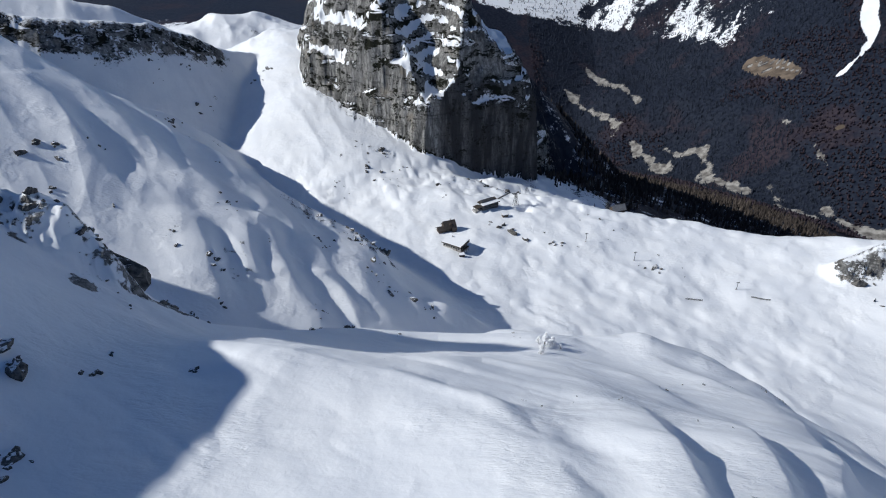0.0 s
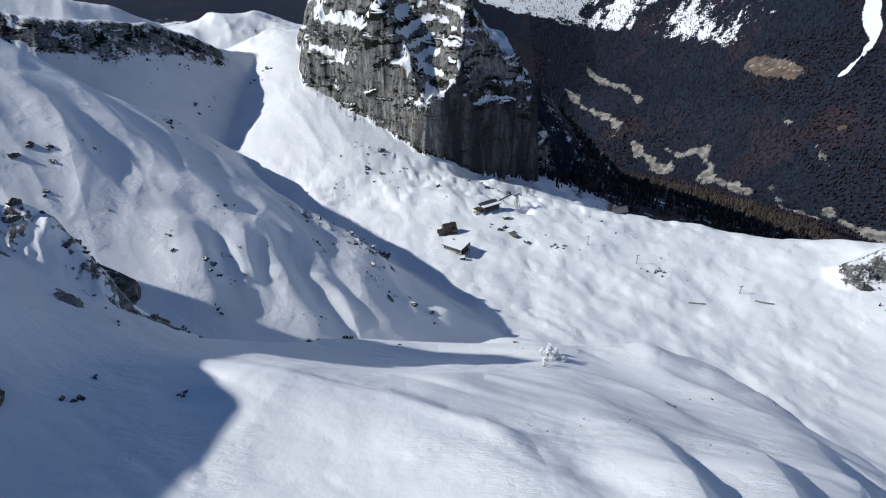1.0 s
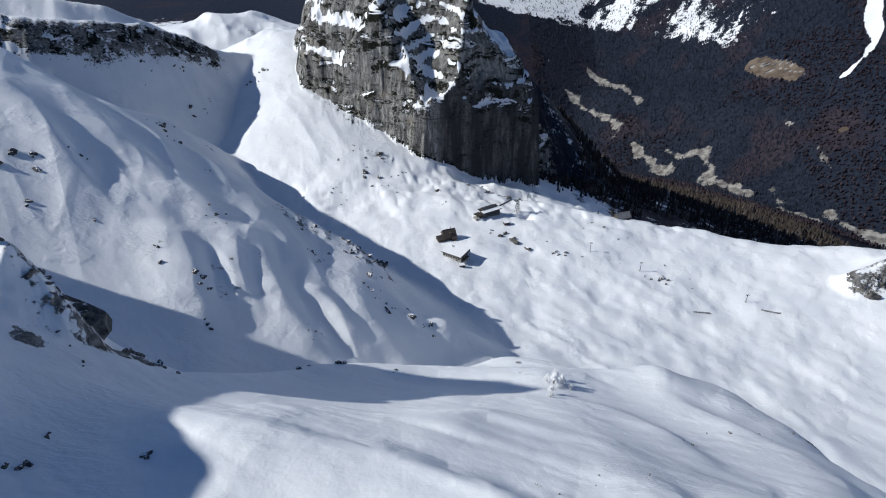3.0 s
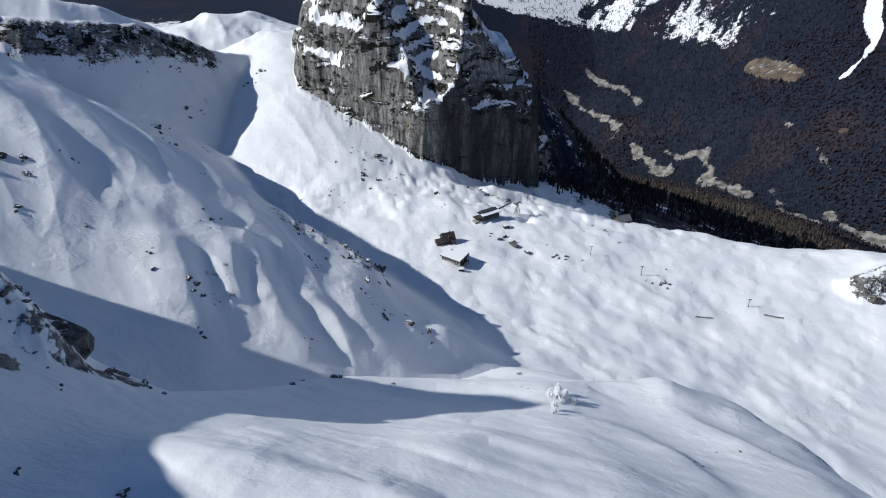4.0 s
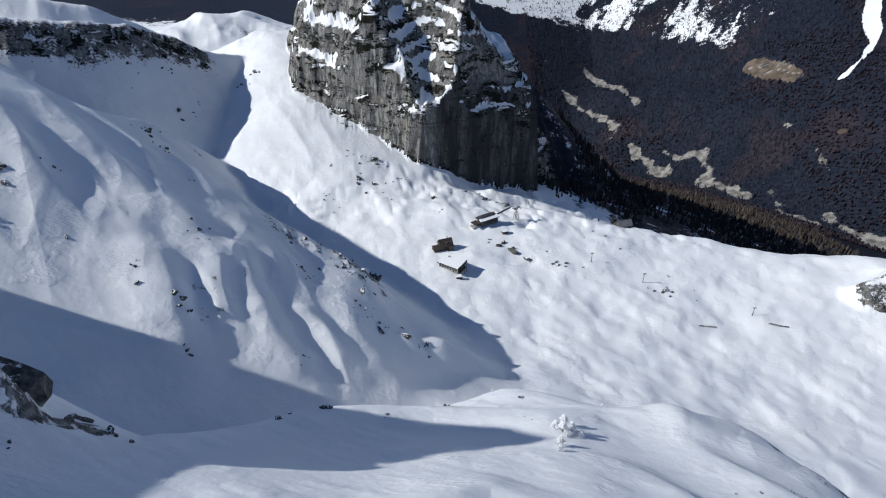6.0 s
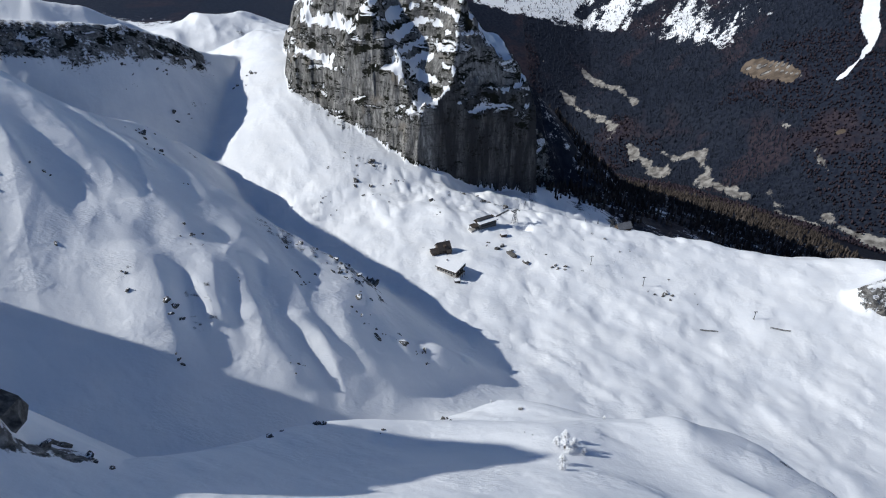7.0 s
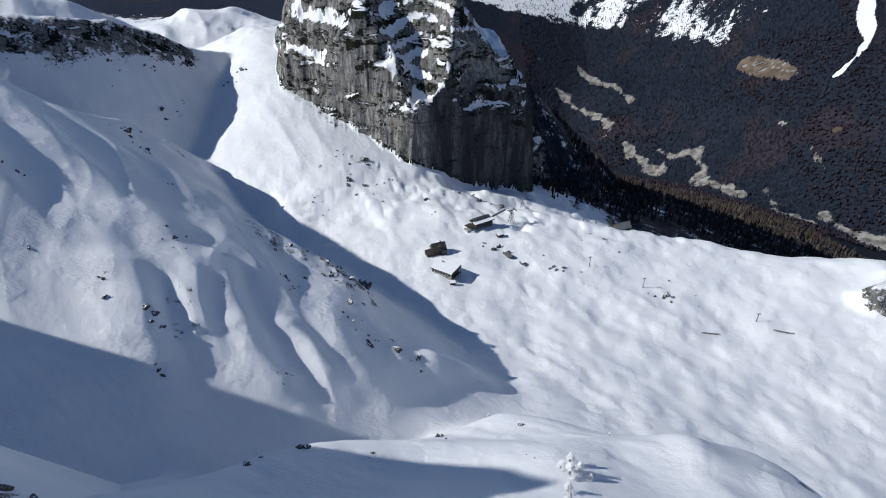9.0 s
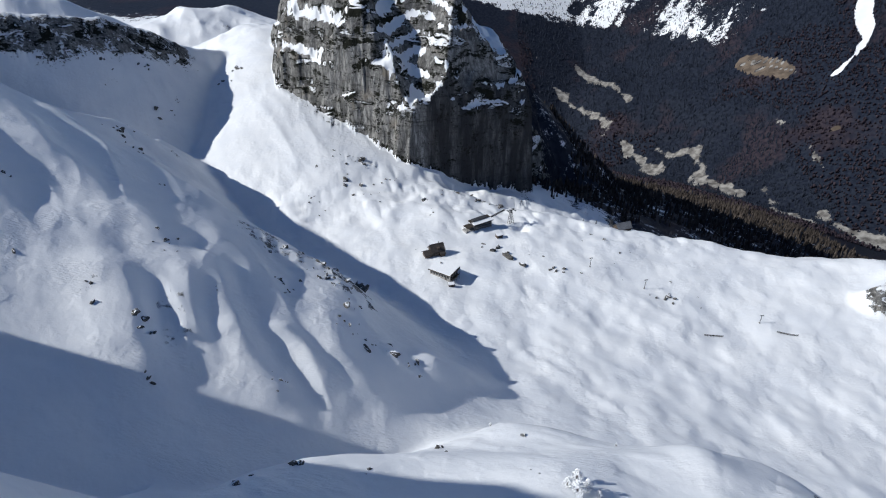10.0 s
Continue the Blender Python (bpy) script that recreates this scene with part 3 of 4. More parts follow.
    for name, val in (("shade_stain", shade_stain), ("rock", rock), ("forest", forest), ("pale", pale), ("meadow", meadow)):
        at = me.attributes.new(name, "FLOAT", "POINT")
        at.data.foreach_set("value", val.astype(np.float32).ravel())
    # broken relief of the bare rock, out of the face
    sel = np.where(rock.ravel() > 0.25)[0]
    p = co[sel]
    near = smooth(420, 160, p[:, 1])
    size = 13 - 8.5 * near
    push = 3.4 * (crags3(p / size[:, None] * (1, 1, 0.55), 3, 3) - 0.55) + 1.0 * (crags3(p / size[:, None] * (3.4, 3.4, 2.6), 2, 9) - 0.5)
    push = push * (1 - 0.8 * near) * smooth(0.25, 0.6, rock.ravel()[sel])
    co[sel] += normal.reshape(-1, 3)[sel] * push[:, None]
    me.vertices.foreach_set("co", co.astype(np.float32).ravel())
    me.update()
    ob = new("ground", me)
    me.materials.append(MAT_GROUND)
    return tagged(ob, "snow-covered alpine slopes with bare limestone cliffs and dark forest in the valley", "ground", kind="structure")


ground = build_ground()

# ---- helpers for things ----
def height(x, y):
    ax, ay = np.array([float(x)]), np.array([float(y)])
    return float(relief(ax, ay, land(ax, ay))[0])


def part(name, bm, material, parent, label="", flat=True):
    me = bpy.data.meshes.new(name)
    bm.to_mesh(me)
    bm.free()
    me.materials.append(material)
    me.polygons.foreach_set("use_smooth", np.full(len(me.polygons), not flat))
    ob = new(name, me)
    ob.parent = parent
    if label:
        ob["label"] = label
    return ob


def thing(name, x, y, turn, label, category, group="", lift=0.0):
    ob = new(name)
    ob.matrix_world = pose(x, y, height(x, y) + lift, 0, 0, turn)
    return tagged(ob, label, category, group)


def block(*boxes, bevel=0.04):
    """Boxes of centre x, y, base z and size, bevelled, in one mesh."""
    bm = bmesh.new()
    for x, y, z, sx, sy, sz in boxes:
        made = bmesh.ops.create_cube(bm, size=1, matrix=Matrix.LocRotScale((x, y, z + sz / 2), None, (sx, sy, sz)))
        if bevel:
            edges = list({e for v in made["verts"] for e in v.link_edges})
            bmesh.ops.bevel(bm, geom=edges, offset=bevel, segments=1, affect="EDGES")
    return bm


def slab(corners, thick):
    """A plate with these upper corners and a thickness downwards."""
    bm = bmesh.new()
    top = [bm.verts.new(c) for c in corners]
    low = [bm.verts.new((c[0], c[1], c[2] - thick)) for c in corners]
    n = len(top)
    bm.faces.new(top)
    bm.faces.new(low[::-1])
    for k in range(n):
        bm.faces.new((top[k], low[k], low[(k + 1) % n], top[(k + 1) % n]))
    bmesh.ops.recalc_face_normals(bm, faces=bm.faces)
    return bm


def gable(length, width, eave, peak):
    """Walls of a house with a gable at both ends, its ridge along x."""
    bm = bmesh.new()
    sec = [(-width / 2, -1.5), (width / 2, -1.5), (width / 2, eave), (0, peak), (-width / 2, eave)]
    rows = [[bm.verts.new((x, y, z)) for y, z in sec] for x in (-length / 2, length / 2)]
    bm.faces.new(rows[0][::-1])
    bm.faces.new(rows[1])
    for k in range(5):
        bm.faces.new((rows[0][k], rows[0][(k + 1) % 5], rows[1][(k + 1) % 5], rows[1][k]))
    bmesh.ops.recalc_face_normals(bm, faces=bm.faces)
    return bm


def bar(*ends, thick=0.3):
    """Square bars from point to point."""
    bm = bmesh.new()
    for a, b in ends:
        a, b = Vector(a), Vector(b)
        turn = (b - a).to_track_quat("Z", "Y")
        bmesh.ops.create_cube(bm, size=1, matrix=Matrix.LocRotScale((a + b) / 2, turn, (thick, thick, (b - a).length)))
    return bm


def rod(a, b, r0, r1, sides=8):
    bm = bmesh.new()
    a, b = Vector(a), Vector(b)
    m = Matrix.Translation((a + b) / 2) @ (b - a).to_track_quat("Z", "Y").to_matrix().to_4x4()
    bmesh.ops.create_cone(bm, cap_ends=True, segments=sides, radius1=r0, radius2=r1, depth=(b - a).length, matrix=m)
    return bm


# ---- mountain hut: long house with a single-pitch snowy roof ----
def mountain_hut(x, y, turn):
    hut = thing("mountain_hut", x, y, turn, "long grey mountain hut with a snow-covered single-pitch roof", "building")
    body = part("wall", block((0, 0, -2, 19, 12.4, 8.2)), MAT_RENDER, hut, "weathered grey rendered wall")
    part("plinth", block((0, -0.1, -2, 19.3, 12.7, 3.4)), MAT_CONCRETE, hut, "pale concrete plinth")
    part("roof", slab([(-10.6, -7.4, 6.6), (10.6, -7.4, 6.6), (10.6, 7.6, 8.3), (-10.6, 7.6, 8.3)], 0.45), MAT_DARKWOOD, hut, "dark timber roof deck")
    part("roof_snow", slab([(-10.3, -7.1, 7.25), (10.2, -7.2, 7.2), (10.3, 7.3, 8.85), (-10.3, 7.3, 8.9)], 0.55), MAT_SNOW, hut, "thick white snow layer")
    part("fascia", block((0, -7.42, 6.0, 21.2, 0.2, 0.6), (10.62, 0, 6.1, 0.2, 14.8, 1.9)), MAT_DARKWOOD, hut)
    for k in range(7):
        w = part("window", block((-8 + 2.55 * k, -6.22, 3.1, 1.9, 0.18, 1.7)), MAT_DARKWOOD, body)
        part("pane", block((-8 + 2.55 * k, -6.33, 3.25, 1.6, 0.06, 1.4), bevel=0), MAT_GLASS, w)
    for k in range(4):
        w = part("window", block((9.52, -4.4 + 2.7 * k, 2.9, 0.18, 1.9, 2.0)), MAT_DARKWOOD, body)
        part("pane", block((9.63, -4.4 + 2.7 * k, 3.05, 0.06, 1.6, 1.7), bevel=0), MAT_GLASS, w)
    part("balcony", block((10.6, -0.5, 2.3, 2.2, 11.6, 0.25), (11.6, -0.5, 2.5, 0.1, 11.6, 1.0)), MAT_DARKWOOD, hut, "dark timber balcony")
    for k in range(4):
        part("post", block((11.5, -5.9 + 3.6 * k, -2, 0.3, 0.3, 8.2)), MAT_DARKWOOD, hut)
    part("door", block((5.5, -6.3, 0.9, 1.3, 0.14, 2.1)), MAT_DARKWOOD, hut)
    part("chimney", block((-5, 3, 7.5, 1.0, 1.0, 2.2)), MAT_CONCRETE, hut)
    return hut


def gable_house(name, x, y, turn, length, width, eave, peak, roof_mat, wall_mat, label, snow=0.0, lift=0.0):
    house = thing(name, x, y, turn, label, "building", lift=lift)
    wall = part("wall", gable(length, width, eave, peak), wall_mat, house)
    over, drop = 0.9, (peak - eave) / (width / 2)
    for s in (-1, 1):
        out, low = s * (width / 2 + over), eave - over * drop
        roof = part("roof", slab([(-length / 2 - over, out, low + 0.3), (length / 2 + over, out, low + 0.3), (length / 2 + over, 0, peak + 0.32), (-length / 2 - over, 0, peak + 0.32)][::s], 0.28), roof_mat, house)
        if snow:
            part("roof_snow", slab([(-length / 2 - 0.6, 0.96 * out, low + 0.72), (length / 2 * snow, 0.94 * out, low + 0.72), (length / 2 * snow, 0, peak + 0.75), (-length / 2 - 0.6, 0, peak + 0.8)][::s], 0.36), MAT_SNOW, roof)
        for k in range(int(length // 2.6)):
            px = -length / 2 + 1.6 + 2.6 * k
            w = part("window", block((px, s * (width / 2 + 0.02), 1.2, 1.1, 0.14, 1.3)), MAT_DARKWOOD, wall)
            part("pane", block((px, s * (width / 2 + 0.1), 1.32, 0.86, 0.05, 1.06), bevel=0), MAT_GLASS, w)
    part("ridge_cap", bar(((-length / 2 - over, 0, peak + 0.42), (length / 2 + over, 0, peak + 0.42)), thick=0.3), roof_mat, house)
    return house


def old_hut(x, y, turn):
    hut = gable_house("stone_hut", x, y, turn, 11, 9, 4.6, 9.0, MAT_ROOF, MAT_TIMBER, "brown timber hut with a steep dark roof and side wings")
    part("wing_wall", block((-8, -1.2, -2, 7.6, 6.6, 4.8)), MAT_TIMBER, hut, "low timber side wing")
    part("wing_roof", slab([(-12.6, -5.2, 2.7), (-4.0, -5.2, 2.7), (-4.0, -0.8, 5.2), (-12.6, -0.8, 5.2)], 0.3), MAT_ROOF, hut)
    part("wing_roof", slab([(-12.6, -0.8, 5.2), (-4.0, -0.8, 5.2), (-4.0, 3.2, 2.7), (-12.6, 3.2, 2.7)], 0.3), MAT_ROOF, hut)
    part("porch", block((3.4, -5.6, -1, 4.2, 2.6, 3.8)), MAT_TIMBER, hut)
    part("porch_roof", slab([(0.9, -7.4, 2.7), (5.9, -7.4, 2.7), (5.9, -4.2, 4.4), (0.9, -4.2, 4.4)], 0.25), MAT_ROOF, hut)
    part("chimney", block((2.6, 1.6, 7.0, 0.9, 0.9, 3.0)), MAT_CONCRETE, hut)
    part("dormer", block((0.5, -2.6, 5.2, 2.2, 2.8, 2.2)), MAT_TIMBER, hut)
    return hut


# ---- lift station: long low hall with a boarding beam ----
def lift_station(x, y, turn):
    st = thing("lift_station", x, y, turn, "long dark chairlift station with a snowy roof and boarding beam", "building")
    part("hall", block((0, 0, -2, 20, 7.6, 6.0)), MAT_STEEL, st, "dark clad hall")
    part("window_band", block((0, -3.86, 2.2, 18.6, 0.12, 1.3)), MAT_GLASS, st)
    part("roof", slab([(-11.2, -5.2, 6.2), (11.2, -5.2, 6.2), (11.2, 5.0, 7.2), (-11.2, 5.0, 7.2)], 0.5), MAT_DARKWOOD, st)
    part("roof_snow", slab([(-11.0, -5.0, 6.75), (11.0, -5.0, 6.75), (11.0, -0.6, 7.2), (-11.0, -0.6, 7.2)], 0.5), MAT_SNOW, st)
    part("engine_cover", block((-1, 1.6, 6.6, 16, 4.4, 1.9)), MAT_STEEL, st, "dark engine cover")
    part("forecourt", block((-14, 0.4, -2, 8.4, 6.2, 3.0)), MAT_CONCRETE, st, "grey concrete platform")
    part("canopy", slab([(-17.5, -3.5, 4.3), (-11, -3.5, 4.6), (-11, 3.8, 4.6), (-17.5, 3.8, 4.3)], 0.25), MAT_DARKWOOD, st)
    for px, py in ((-17, -3), (-17, 3), (-13, -3), (-13, 3)):
        part("post", block((px, py, -1, 0.3, 0.3, 5.4)), MAT_STEEL, st)
    part("beam", bar(((10, 0.5, 6.2), (28, 0.5, 9.5)), ((10, -0.7, 6.2), (28, -0.7, 9.5)), thick=0.55), MAT_STEEL, st, "dark steel boarding beam")
    return st


def lattice_pylon(name, x, y, turn, tall, foot, label, arm=3.4):
    py = thing(name, x, y, turn, label, "pylon")
    top = 0.7
    for sx in (-1, 1):
        for sy in (-1, 1):
            part("leg", bar(((sx * foot, sy * foot * 0.6, -1.5), (sx * top, sy * top * 0.6, tall)), thick=0.34), MAT_STEEL, py)
    for k in range(5):
        z0, z1 = tall * k / 5, tall * (k + 1) / 5
        w0, w1 = foot + (top - foot) * k / 5, foot + (top - foot) * (k + 1) / 5
        for sy in (-1, 1):
            part("brace", bar(((-w0, sy * w0 * 0.6, z0), (w1, sy * w1 * 0.6, z1)), ((w0, sy * w0 * 0.6, z0), (-w1, sy * w1 * 0.6, z1)), thick=0.16), MAT_STEEL, py)
    part("crossarm", block((0, 0, tall, 2 * arm, 1.0, 0.5)), MAT_STEEL, py)
    for s in (-1, 1):
        part("sheave_train", block((s * arm, 0, tall - 0.5, 0.7, 5.2, 0.7)), MAT_STEEL, py)
    part("gantry", bar(((-arm, 0, tall + 1.4), (arm, 0, tall + 1.4)), ((-arm, 0, tall), (-arm, 0, tall + 1.4)), ((arm, 0, tall), (arm, 0, tall + 1.4)), thick=0.22), MAT_STEEL, py)
    return py


def lift_mast(x, y, turn, tall):
    mast = thing("lift_mast", x, y, turn, "slim grey steel ski-lift mast with a short crossarm", "mast", "old ski-lift masts")
    part("pole", rod((0, 0, -1.5), (0.1, 0, tall), 0.32, 0.2), MAT_STEEL, mast)
    part("crossarm", block((0.1, 0, tall, 2.4, 0.35, 0.35)), MAT_STEEL, mast)
    for s in (-1, 1):
        part("sheave", rod((0.1 + s * 1.1, -0.6, tall - 0.1), (0.1 + s * 1.1, 0.6, tall - 0.1), 0.28, 0.28), MAT_STEEL, mast)
    part("foot", block((0, 0, -1, 1.2, 1.2, 1.4)), MAT_CONCRETE, mast)
    return mast


def snow_fence(x, y, turn, bays):
    fence = thing("snow_fence", x, y, turn, "low dark timber snow fence half buried in the drift", "fence", "snow fences")
    for k in range(bays + 1):
        dx, dy = k * 2.6 * math.cos(radians(turn)), k * 2.6 * math.sin(radians(turn))
        z = height(x + dx, y + dy) - height(x, y)
        part("post", rod((k * 2.6, 0, z - 1), (k * 2.6 + 0.1, 0.1, z + 1.7), 0.14, 0.1, 6), MAT_DARKWOOD, fence)
        if k < bays:
            z2 = height(x + dx + 2.6 * math.cos(radians(turn)), y + dy + 2.6 * math.sin(radians(turn))) - height(x, y)
            for h in (0.5, 1.0, 1.45):
                part("rail", bar(((k * 2.6, 0, z + h), (k * 2.6 + 2.6, 0, z2 + h)), thick=0.2), MAT_DARKWOOD, fence)
    return fence


def shed(x, y, turn, size, label, material):
    sh = thing("shed", x, y, turn, label, "shed", "small sheds")
    sx, sy, sz = size
    body = part("wall", block((0, 0, -1, sx, sy, sz + 1)), material, sh)
    part("door", block((0.1 * sx, -sy / 2 - 0.03, 0, 0.9, 0.08, min(1.9, sz - 0.2))), MAT_DARKWOOD, body)
    part("roof", slab([(-sx / 2 - 0.4, -sy / 2 - 0.5, sz), (sx / 2 + 0.4, -sy / 2 - 0.5, sz), (sx / 2 + 0.4, sy / 2 + 0.4, sz + 0.7), (-sx / 2 - 0.4, sy / 2 + 0.4, sz + 0.7)], 0.22), MAT_DARKWOOD, sh)
    part("roof_snow", slab([(-sx / 2 - 0.3, -sy / 2 - 0.3, sz + 0.35), (sx / 2 + 0.1, -sy / 2 - 0.3, sz + 0.35), (sx / 2 + 0.1, sy / 2 + 0.3, sz + 1.0), (-sx / 2 - 0.3, sy / 2 + 0.3, sz + 1.0)], 0.34), MAT_SNOW, sh)
    return sh


mountain_hut(11.4, 485.4, -33)
old_hut(5.5, 517, 22)
lift_station(47, 566, 33)
lattice_pylon("cable_pylon", 77, 582, 33, 13.5, 2.9, "tall grey steel lattice pylon at the lift station")
gable_house("chalet", 191, 597, 20, 15, 8.5, 2.6, 6.6, MAT_SHINGLE, MAT_TIMBER, "grey-roofed chalet half sunk behind the snowy brow")
lattice_pylon("cable_pylon", 181, 602, 20, 9, 1.8, "small steel lattice pylon beside the chalet", arm=2.6)
lift_mast(138, 511, 12, 9.0)
lift_mast(180, 489, 12, 9.0)
lift_mast(263, 452, 12, 7.5)
snow_fence(211, 434, 4, 6)
snow_fence(272, 441, -12, 6)
shed(63, 552, 25, (5.5, 3.6, 2.6), "small weathered timber shed with snow on its roof", MAT_TIMBER)
shed(17.0, 470.5, 10, (4.6, 2.6, 2.0), "low dark store shed in front of the hut", MAT_DARKWOOD)


# ---- boulders ----
def boulder_mesh(k):
    rnd = random.Random(100 + k)
    bm = bmesh.new()
    bmesh.ops.create_icosphere(bm, subdivisions=2, radius=1.0)
    ax = Vector((rnd.uniform(0.8, 1.5), rnd.uniform(0.6, 1.0), rnd.uniform(0.55, 0.95)))
    off = Vector((17.0 * k, 3.1 * k, 0))
    for v in bm.verts:
        p = v.co.copy()
        cell = noise.cell(p * 1.3 + off)
        v.co *= 1 + 0.6 * noise.noise(p * 1.2 + off) + 0.45 * abs(noise.noise(p * 2.2 + off)) + 0.16 * cell + 0.2 * noise.noise(p * 5 + off)
        v.co = Vector((v.co.x * ax.x, v.co.y * ax.y, v.co.z * ax.z))
    me = bpy.data.meshes.new("boulder")
    bm.to_mesh(me)
    bm.free()
    me.materials.append(MAT_BOULDER)
    return me


BOULDERS = [boulder_mesh(k) for k in range(9)]
rnd = random.Random(7)


def boulder(x, y, size, label="grey limestone boulder poking out of the snow", group="boulders on the snow"):
    ob = new("boulder", BOULDERS[rnd.randrange(9)])
    s = size * rnd.uniform(0.8, 1.25) * (1.0 if y > 240 else 0.8)
    ob.matrix_world = pose(x, y, height(x, y) - 0.08 * s, rnd.uniform(-50, 50), rnd.uniform(-50, 50), rnd.uniform(0, 360)) @ Matrix.Diagonal((s, s * rnd.uniform(0.7, 1), s * rnd.uniform(0.6, 0.9), 1))
    return tagged(ob, label, "boulder", group)


def boulders(x, y, spread, count, size, along_x=1.0, along_y=1.0, **kw):
    for _ in range(max(2, round(count * 0.56))):
        boulder(x + rnd.gauss(0, spread * along_x), y + rnd.gauss(0, spread * along_y), size * math.exp(rnd.gauss(0, 0.45)), **kw)


# on the shaded flank and the spur
FLANK = dict(label="dark limestone block in the shaded snow slope", group="blocks in the shaded slope")
for x, y, spread, count, size in [(-70, 76, 1.8, 10, 0.8), (-61, 80, 0.7, 5, 0.6), (-61, 87, 0.6, 4, 0.55), (-46, 85, 0.2, 2, 0.45), (-57, 56, 1.3, 8, 0.75),
                                  (-76, 118, 2.5, 4, 0.7), (-103, 125, 2.2, 8, 1.3), (-95, 126, 2, 8, 1.3), (-84, 127, 1.8, 9, 1.3), (-79, 126, 1.8, 9, 1.2), (-72, 126, 1.8, 8, 1.1), (-65, 126, 1.5, 6, 0.9), (-70, 112, 2, 3, 0.5), (-43, 163, 1.4, 5, 0.9), (-33, 174, 2.2, 6, 1.0), (-16, 174, 1.2, 5, 0.7)]:
    boulders(x, y, spread, count, size, **FLANK)
for x, y, spread, count, size in [(17, 87, 1.4, 5, 0.35), (26, 91, 1.2, 4, 0.35), (36, 96, 1.2, 2, 0.3), (53, 91, 2, 3, 0.35), (118, 164, 1.5, 4, 1.3),
                                  (131, 172, 1.6, 4, 1.2), (7, 206, 4, 5, 0.8), (31, 215, 3, 4, 0.6), (24, 176, 1.6, 4, 0.6), (62, 130, 2.5, 4, 0.45), (80, 140, 3, 4, 0.5), (95, 150, 3, 4, 0.5)]:
    boulders(x, y, spread, count, size)
# on the ribbed left slope
for x, y, spread, count, size in [(-180, 299, 1.6, 4, 1.3), (-123, 281, 2.6, 7, 0.9), (-116, 260, 2, 5, 0.7), (-149, 292, 1.5, 3, 0.7), (-68, 277, 2.4, 10, 0.6), (-131, 336, 4, 9, 0.7),
                                  (-143, 284, 1.5, 2, 0.6), (-22, 333, 1.5, 4, 0.8), (-7, 325, 1.2, 3, 0.7), (-103, 316, 3, 4, 0.5), (-71, 362, 4, 6, 0.8), (-60, 400, 8, 18, 1.5), (-92, 398, 7, 10, 1.0),
                                  (-223, 322, 2.5, 5, 1.2), (-231, 311, 2, 4, 1.1), (-213, 317, 1.5, 2, 0.9), (-207, 296, 2, 4, 1.2)]:
    boulders(x, y, spread, count, size)
SCRUB = dict(label="dark limestone knob with dwarf pine among snow", group="rocks along the slope's edge")
for x, y, spread, count, size in [(-83, 349, 2.4, 7, 0.8), (-75, 341, 2.4, 7, 0.8), (-68, 383, 4, 9, 1.0), (-60, 376, 4, 11, 1.1), (-52, 374, 3.4, 11, 1.1), (-44, 351, 3, 9, 1.0), (-44, 331, 3, 9, 0.9), (-38, 324, 2.5, 7, 0.8),
                                  (-30, 326, 2, 4, 0.7), (-22, 323, 2, 5, 0.7), (-13, 321, 2, 5, 0.7), (-6, 317, 1.6, 4, 0.7), (-132, 338, 3, 7, 0.7), (-222, 331, 2.4, 5, 0.9), (-205, 342, 2.4, 5, 0.8), (-163, 409, 3, 5, 0.8), (-127, 284, 1.6, 5, 0.8)]:
    boulders(x, y, spread, count, size, **SCRUB)
for x, y, spread, count, size in [(-269, 580, 5, 8, 1.3), (-261, 582, 5, 8, 1.5), (-251, 571, 4, 8, 1.3), (-333, 715, 8, 9, 1.5), (-306, 755, 6, 7, 1.4), (-286, 727, 4, 4, 1.2), (-296, 711, 4, 4, 1.2), (-238, 826, 5, 8, 1.7), (-244, 803, 5, 6, 1.4)]:
    boulders(x, y, spread, count, size, label="dark limestone knob below the rock wall", group="rocks below the rock wall")
# below the cliff and across the bench
for x, y, spread, count, size in [(-113, 651, 2, 4, 2.2), (-72, 672, 4, 8, 2.2), (-115, 606, 3, 5, 1.2), (-86, 634, 2.2, 4, 2.0), (-84, 628, 1.5, 3, 1.6), (-56, 606, 6, 6, 1.0), (-3, 610, 6, 6, 1.1), (5, 588, 5, 5, 0.9),
                                  (-95, 660, 12, 10, 0.9), (-42, 648, 10, 10, 1.0), (23, 638, 8, 10, 1.2), (49, 637, 8, 10, 1.5), (66, 628, 7, 8, 1.2), (-69, 628, 8, 8, 0.8), (-101, 589, 8, 8, 0.8)]:
    boulders(x, y, spread, count, size, label="grey boulder in the rough snow below the cliff", group="boulders below the cliff")
for x, y, spread, count, size in [(46, 536, 1.6, 4, 1.2), (57, 531, 2.2, 7, 1.6), (68, 522, 2.2, 6, 1.4), (78, 513, 2.4, 5, 1.0), (104, 506, 3.2, 8, 1.5), (115, 503, 2.2, 6, 1.5), (128, 501, 1.2, 3, 1.0), (95, 520, 4, 4, 0.7),
                                  (186, 479, 2.6, 8, 1.5), (197, 478, 3.2, 12, 1.6), (207, 499, 1, 2, 1.0), (160, 500, 8, 5, 0.6), (222, 480, 6, 4, 0.6), (60, 600, 5, 5, 0.8), (150, 560, 10, 6, 0.8), (180, 545, 8, 5, 0.8)]:
    boulders(x, y, spread, count, size)
boulders(384, 463, 5, 14, 2.4, along_x=1.6, along_y=0.5, label="pale weathered limestone block in the rock outcrop", group="outcrop blocks")
boulders(378, 432, 3, 6, 1.4, along_x=1.6, along_y=0.6, label="pale weathered limestone block in the rock outcrop", group="outcrop blocks")


